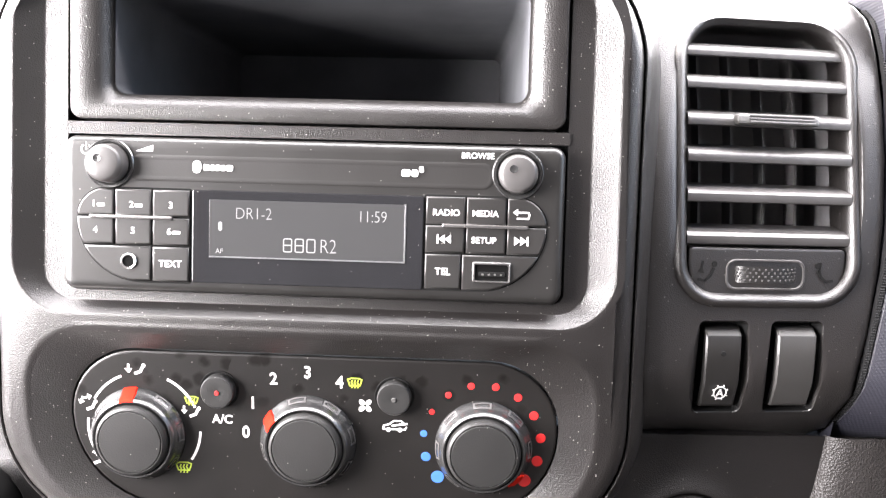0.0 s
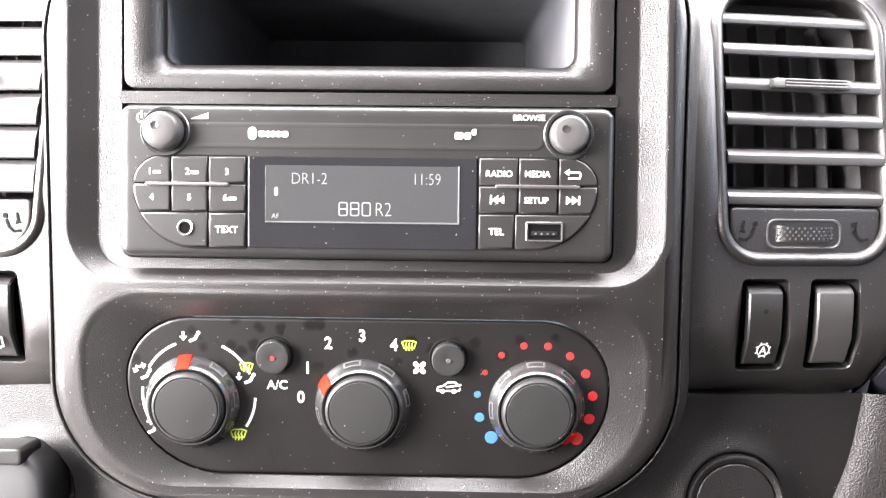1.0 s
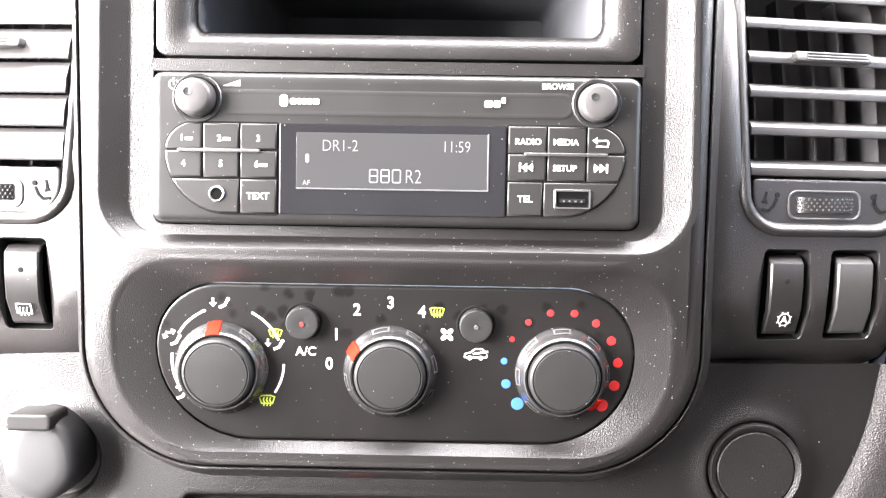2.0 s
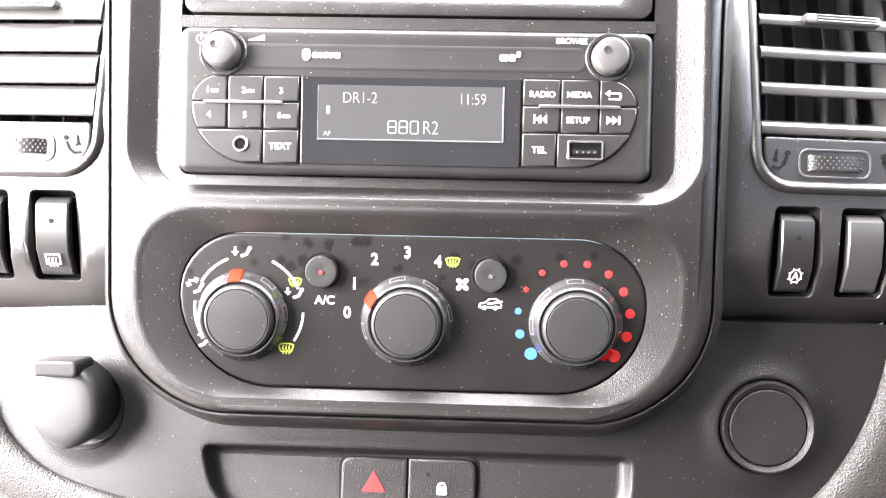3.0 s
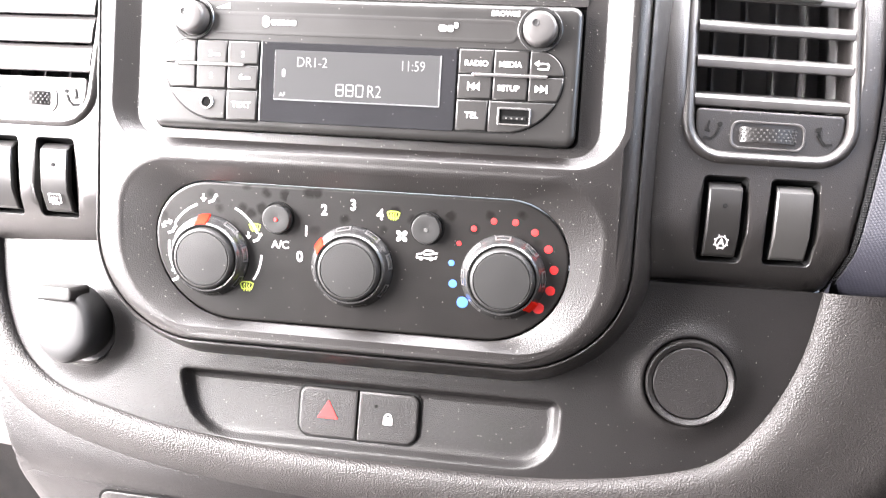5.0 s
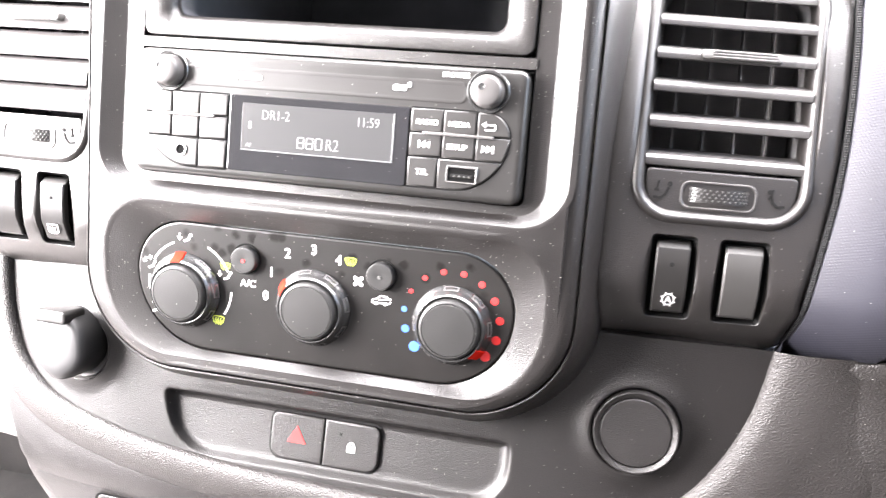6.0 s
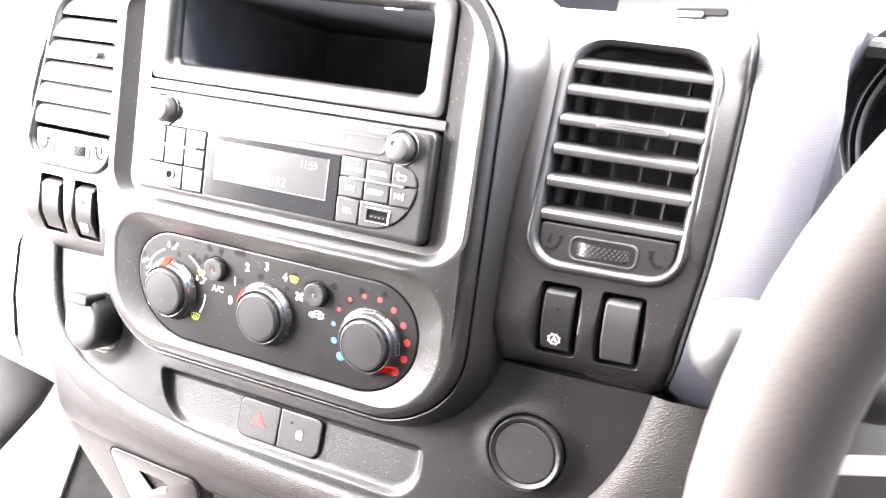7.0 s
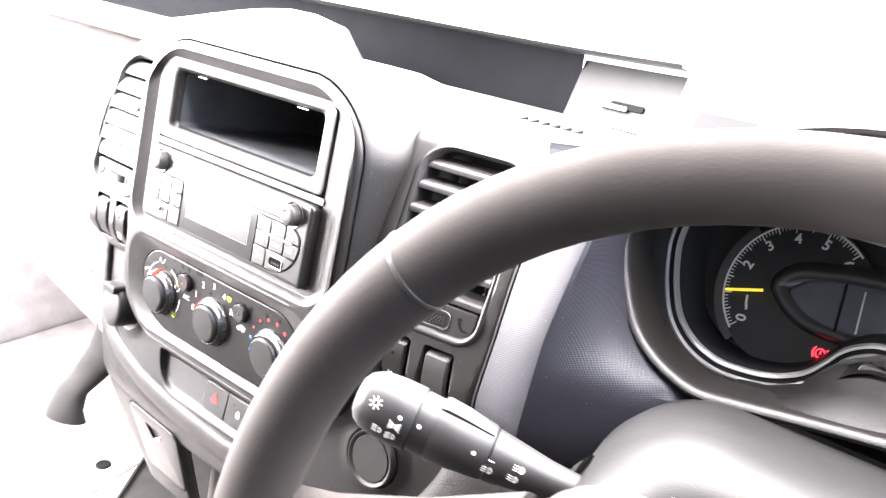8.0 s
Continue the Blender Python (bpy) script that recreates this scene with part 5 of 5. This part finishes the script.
# raised lid on the dash top beside the hump
bm = bmesh.new()
LID = ((-400, 118), (-368, 126), (-294, 154), (-215, 171), (-180, 177), (-146, 181), (-140, 179), (-138, 168), (-137, 136))
loft(bm, [[(x, y, 134 + max(0.0, z - 134) * h) for x, z in LID] for y, h in ((100, 0.0), (120, 0.35), (142, 0.8), (158, 1.0), (190, 1.02), (230, 0.9), (260, 0.3))], closed=False)
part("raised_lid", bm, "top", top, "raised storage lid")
wall = thing("windscreen_ledge", "dark blue-grey wall and pale ledge below the windscreen", "ledge", (0, 280, 160))
bm = bmesh.new()
loft(bm, [[(x, y - 0.0012 * max(0, x) ** 2, z) for x in (-920, -400, -200, -100, 0, 60, 104)] for y, z in ((284, 132), (284, 165), (280, 196))], closed=False)
part("dark_wall", bm, "bluegrey", wall)
bm = bmesh.new()
loft(bm, [[(x, y - 0.0012 * x ** 2, z) for x in (104, 130, 160, 190, 215)] for y, z in ((266, 138), (285, 192))], closed=False)
part("light_wall", bm, "shroud", wall, "pale smooth end of the ledge wall")
part("wall_groove", slab(rrect(122, 212, 143.6, 145.2, 0.7, 3), 0, 2, 0.3, warp=lambda X, Y, Z: (X, 265 - 0.0012 * X * X + (Z - 138) * 0.35 + Y - 0.4, Z)), "slat", wall)
part("grab_slot", slab(rrect(150, 186, 159, 164, 2, 4), 0, 3, 0.5, warp=lambda X, Y, Z: (X, 265 - 0.0012 * X * X + (Z - 138) * 0.35 + Y - 0.6, Z)), "black", wall)
part("grab_handle", slab(rrect(140, 170, 157.5, 161.5, 1.5, 4), -2, 2, 0.8, warp=lambda X, Y, Z: (X, 265 - 0.0012 * X * X + (Z - 138) * 0.35 + Y - 0.6, Z)), "pale", wall)
bm = bmesh.new()
loft(bm, [[(x, y - 0.0012 * max(0, x) ** 2, z) for x in (-700, -400, -200, 0, 60, 104, 150, 190, 220)] for y, z in ((284, 196), (262, 196.5), (259, 199), (264, 204), (310, 208))], closed=False)
part("ledge_lip", bm, "pod", wall)

# ---- passenger side ----
pas = thing("passenger_dash", "pale grey passenger side dash moulding", "dashboard", (-350, 100, 0))


def passenger_skin(name, prof, xs, mat, label=""):
    bm = bmesh.new()
    loft(bm, [[(x, y + (abs(x) - 190) * 0.18, z) for y, z in prof] for x in xs], closed=False)
    return part(name, bm, mat, pas, label, 50)


passenger_skin("upper_moulding", ((150, 125), (95, 118), (62, 95), (52, 50), (56, 10), (64, -20), (74, -36), (84, -40)), (-190, -260, -350, -480, -640, -930), "pale")
passenger_skin("side_cheek", ((84, -40), (70, -46), (60, -70), (58, -110), (63, -146), (74, -172), (94, -187), (150, -198)), (-190, -215, -250, -268), "pale")
passenger_skin("glovebox_lid", ((92, -42), (72, -48), (60, -72), (58, -112), (62, -144), (72, -170), (90, -184), (150, -195)), (-273, -320, -400, -520, -640, -800), "pale", "pale grey glovebox lid")
passenger_skin("gap_backing", ((104, -38), (88, -46), (78, -72), (78, -112), (82, -150), (98, -180)), (-262, -280), "black")
bm = bmesh.new()
loops = []
for x, y, z, w, d in ((-392, 136, -338, 24, 17), (-394, 136, -324, 20, 14), (-402, 146, -309, 17, 13), (-400, 163, -290, 20, 13), (-394, 182, -260, 26, 14), (-388, 196, -218, 32, 15), (-385, 205, -169, 37, 18), (-385, 202, -100, 40, 20)):
    loops.append([(x + w * math.cos(a), y + d * math.sin(a) + 0.3 * w * math.cos(a), z) for a in [2 * math.pi * j / 20 for j in range(20)]])
loft(bm, loops, True, True)
part("lower_duct", bm, "carpet", pas, "dark felt-covered duct under the glovebox", 60)

# pale sheet added where window light floods the floor; its brightness is painted
lit_floor = thing("lit_floor_area", "passenger side floor, strong light put into its pale colour", "floor mat", (-650, -200, 453), "", "", Matrix.Translation((0, 0, 0)))
bm = bmesh.new()
loft(bm, [[(-945, -350, z), (-330, -350, z), (-330, 120, z), (-418, 120, z), (-492, 218, z), (-655, 438, z), (-945, 438, z)] for z in (451, 458)], True, True)
part("lit_floor_sheet", bm, "mat", lit_floor)
bm = bmesh.new()
loft(bm, [[(-945, y, z), (x, y, z), (x, y + 6, z), (-945, y + 6, z)] for x, y, z in ((-655, 432, 458), (-652, 428, 466), (-645, 412, 560), (-635, 392, 680), (-625, 372, 800))], True, True)
part("lit_bulkhead_sheet", bm, "mat", lit_floor, "sheet running up the bulkhead, strong light put into its pale colour", 50)

part("floor_rib", slab(rrect(-2.5, 2.5, -60, 60, 2, 3), 0, 4, 0.8, warp=lambda X, Y, Z: (-470 + X - Z * 0.2, 146 + Z, 460.5 - Y)), "doortrim", lit_floor, "low rib across the pale floor sheet")
plug = thing("floor_plug", "small black rubber plug in the pale floor sheet", "plug", (-510, 164, 458), "", "", Matrix.Translation((0, 0, 0)))
bm = bmesh.new()
loft(bm, [[(-510 + r * math.cos(a), 164 + r * math.sin(a), z) for a in [2 * math.pi * j / 20 for j in range(20)]] for r, z in ((11, 458), (10.5, 460), (8.5, 461), (5, 460.2))], True, True)
part("plug_disc", bm, "black", plug)
tunnel = thing("tunnel_cover", "pale grey moulded cover under the dash centre", "cover", (40, 90, -540))
bm = bmesh.new()
loft(bm, [[(x, y + d, z) for x, y in ((-68, 190), (-66, 96), (-60, 84), (-48, 79), (40, 77), (130, 79), (146, 90), (150, 190))] for z, d in ((-196, 14), (-200, 6), (-208, 2), (-230, 0), (-320, 4), (-540, 30))], True, False)
part("cover_shell", bm, "pale", tunnel, "", 50)
part("trim_clip", turned(-34, -236, [(4.5, 80), (4.4, 76.5), (3.5, 75.6), (1, 75.8)], 18), "black", tunnel, "small black trim clip")

# ---- cab shell in level axes ----
for nm, lab, pts, mat in (
        ("floor", "carpeted cab floor, shadow of driver and seat put into its colour", ((-0.95, -1.3, 0.45), (0.95, -1.3, 0.45), (0.95, 0.5, 0.45), (-0.95, 0.5, 0.45)), "carpet"),
        # unseen rear wall and roof; missing light is put into their dark colours
        ("wall_rear", "unseen cab bulkhead, darkened to cut reflected light", ((-0.95, -1.3, 0.45), (0.95, -1.3, 0.45), (0.95, -1.3, 1.75), (-0.95, -1.3, 1.75)), "cloth"),
        ("ceiling", "unseen cab headlining, darkened to cut reflected light", ((-0.95, -1.3, 1.75), (0.95, -1.3, 1.75), (0.95, -0.25, 1.75), (-0.95, -0.25, 1.75)), "liner"),
        ("wall_left", "passenger door trim", ((-0.95, -1.3, 0.45), (-0.95, 0.5, 0.45), (-0.95, 0.5, 0.95), (-0.95, -1.3, 0.95)), "doortrim"),
        # unseen side wall and panels, added dark to block light from the sides
        ("wall_right", "unseen driver door trim, darkened to hold back light", ((0.95, -1.3, 0.45), (0.95, 0.5, 0.45), (0.95, 0.5, 1.12), (0.95, -1.3, 1.12)), "knee"),
        ("trim_pillar_right", "unseen dark panel added to block light behind the driver door", ((0.95, -1.3, 1.12), (0.95, -0.66, 1.12), (0.95, -0.60, 1.75), (0.95, -1.3, 1.75)), "cloth"),
        ("trim_pillar_left", "unseen dark panel added to block light behind the passenger door", ((-0.95, -1.3, 0.95), (-0.95, -0.98, 0.95), (-0.95, -0.92, 1.75), (-0.95, -1.3, 1.75)), "cloth"),
        ("wall_front", "bulkhead under the dash", ((-0.95, 0.45, 0.45), (0.95, 0.45, 0.45), (0.95, 0.35, 1.0), (-0.95, 0.35, 1.0)), "carpet"),
        # the glare outside is put into the ground's pale colour
        ("ground", "ground outside, white-out brightness put into its pale colour", ((-60, -60, -0.35), (60, -60, -0.35), (60, 60, -0.35), (-60, 60, -0.35)), "bright_ground")):
    bm = bmesh.new()
    vs = [bm.verts.new(p) for p in pts]
    f = bm.faces.new(vs)
    if nm != "ground":
        n = f.normal if f.normal.length else Vector((0, 0, 1))
        f.normal_update()
        ext = bmesh.ops.extrude_face_region(bm, geom=[f])
        mid = Vector((0, -0.4, 0.9))
        out = f.normal if (f.calc_center_median() - mid).dot(f.normal) > 0 else -f.normal
        for v in [g for g in ext["geom"] if isinstance(g, bmesh.types.BMVert)]:
            v.co += out * 0.03
        bmesh.ops.recalc_face_normals(bm, faces=bm.faces)
    me = bpy.data.meshes.new(nm)
    bm.to_mesh(me)
    bm.free()
    me.materials.append(M[mat])
    tagged(new(nm, me), lab, nm.split("_")[0], kind="structure")
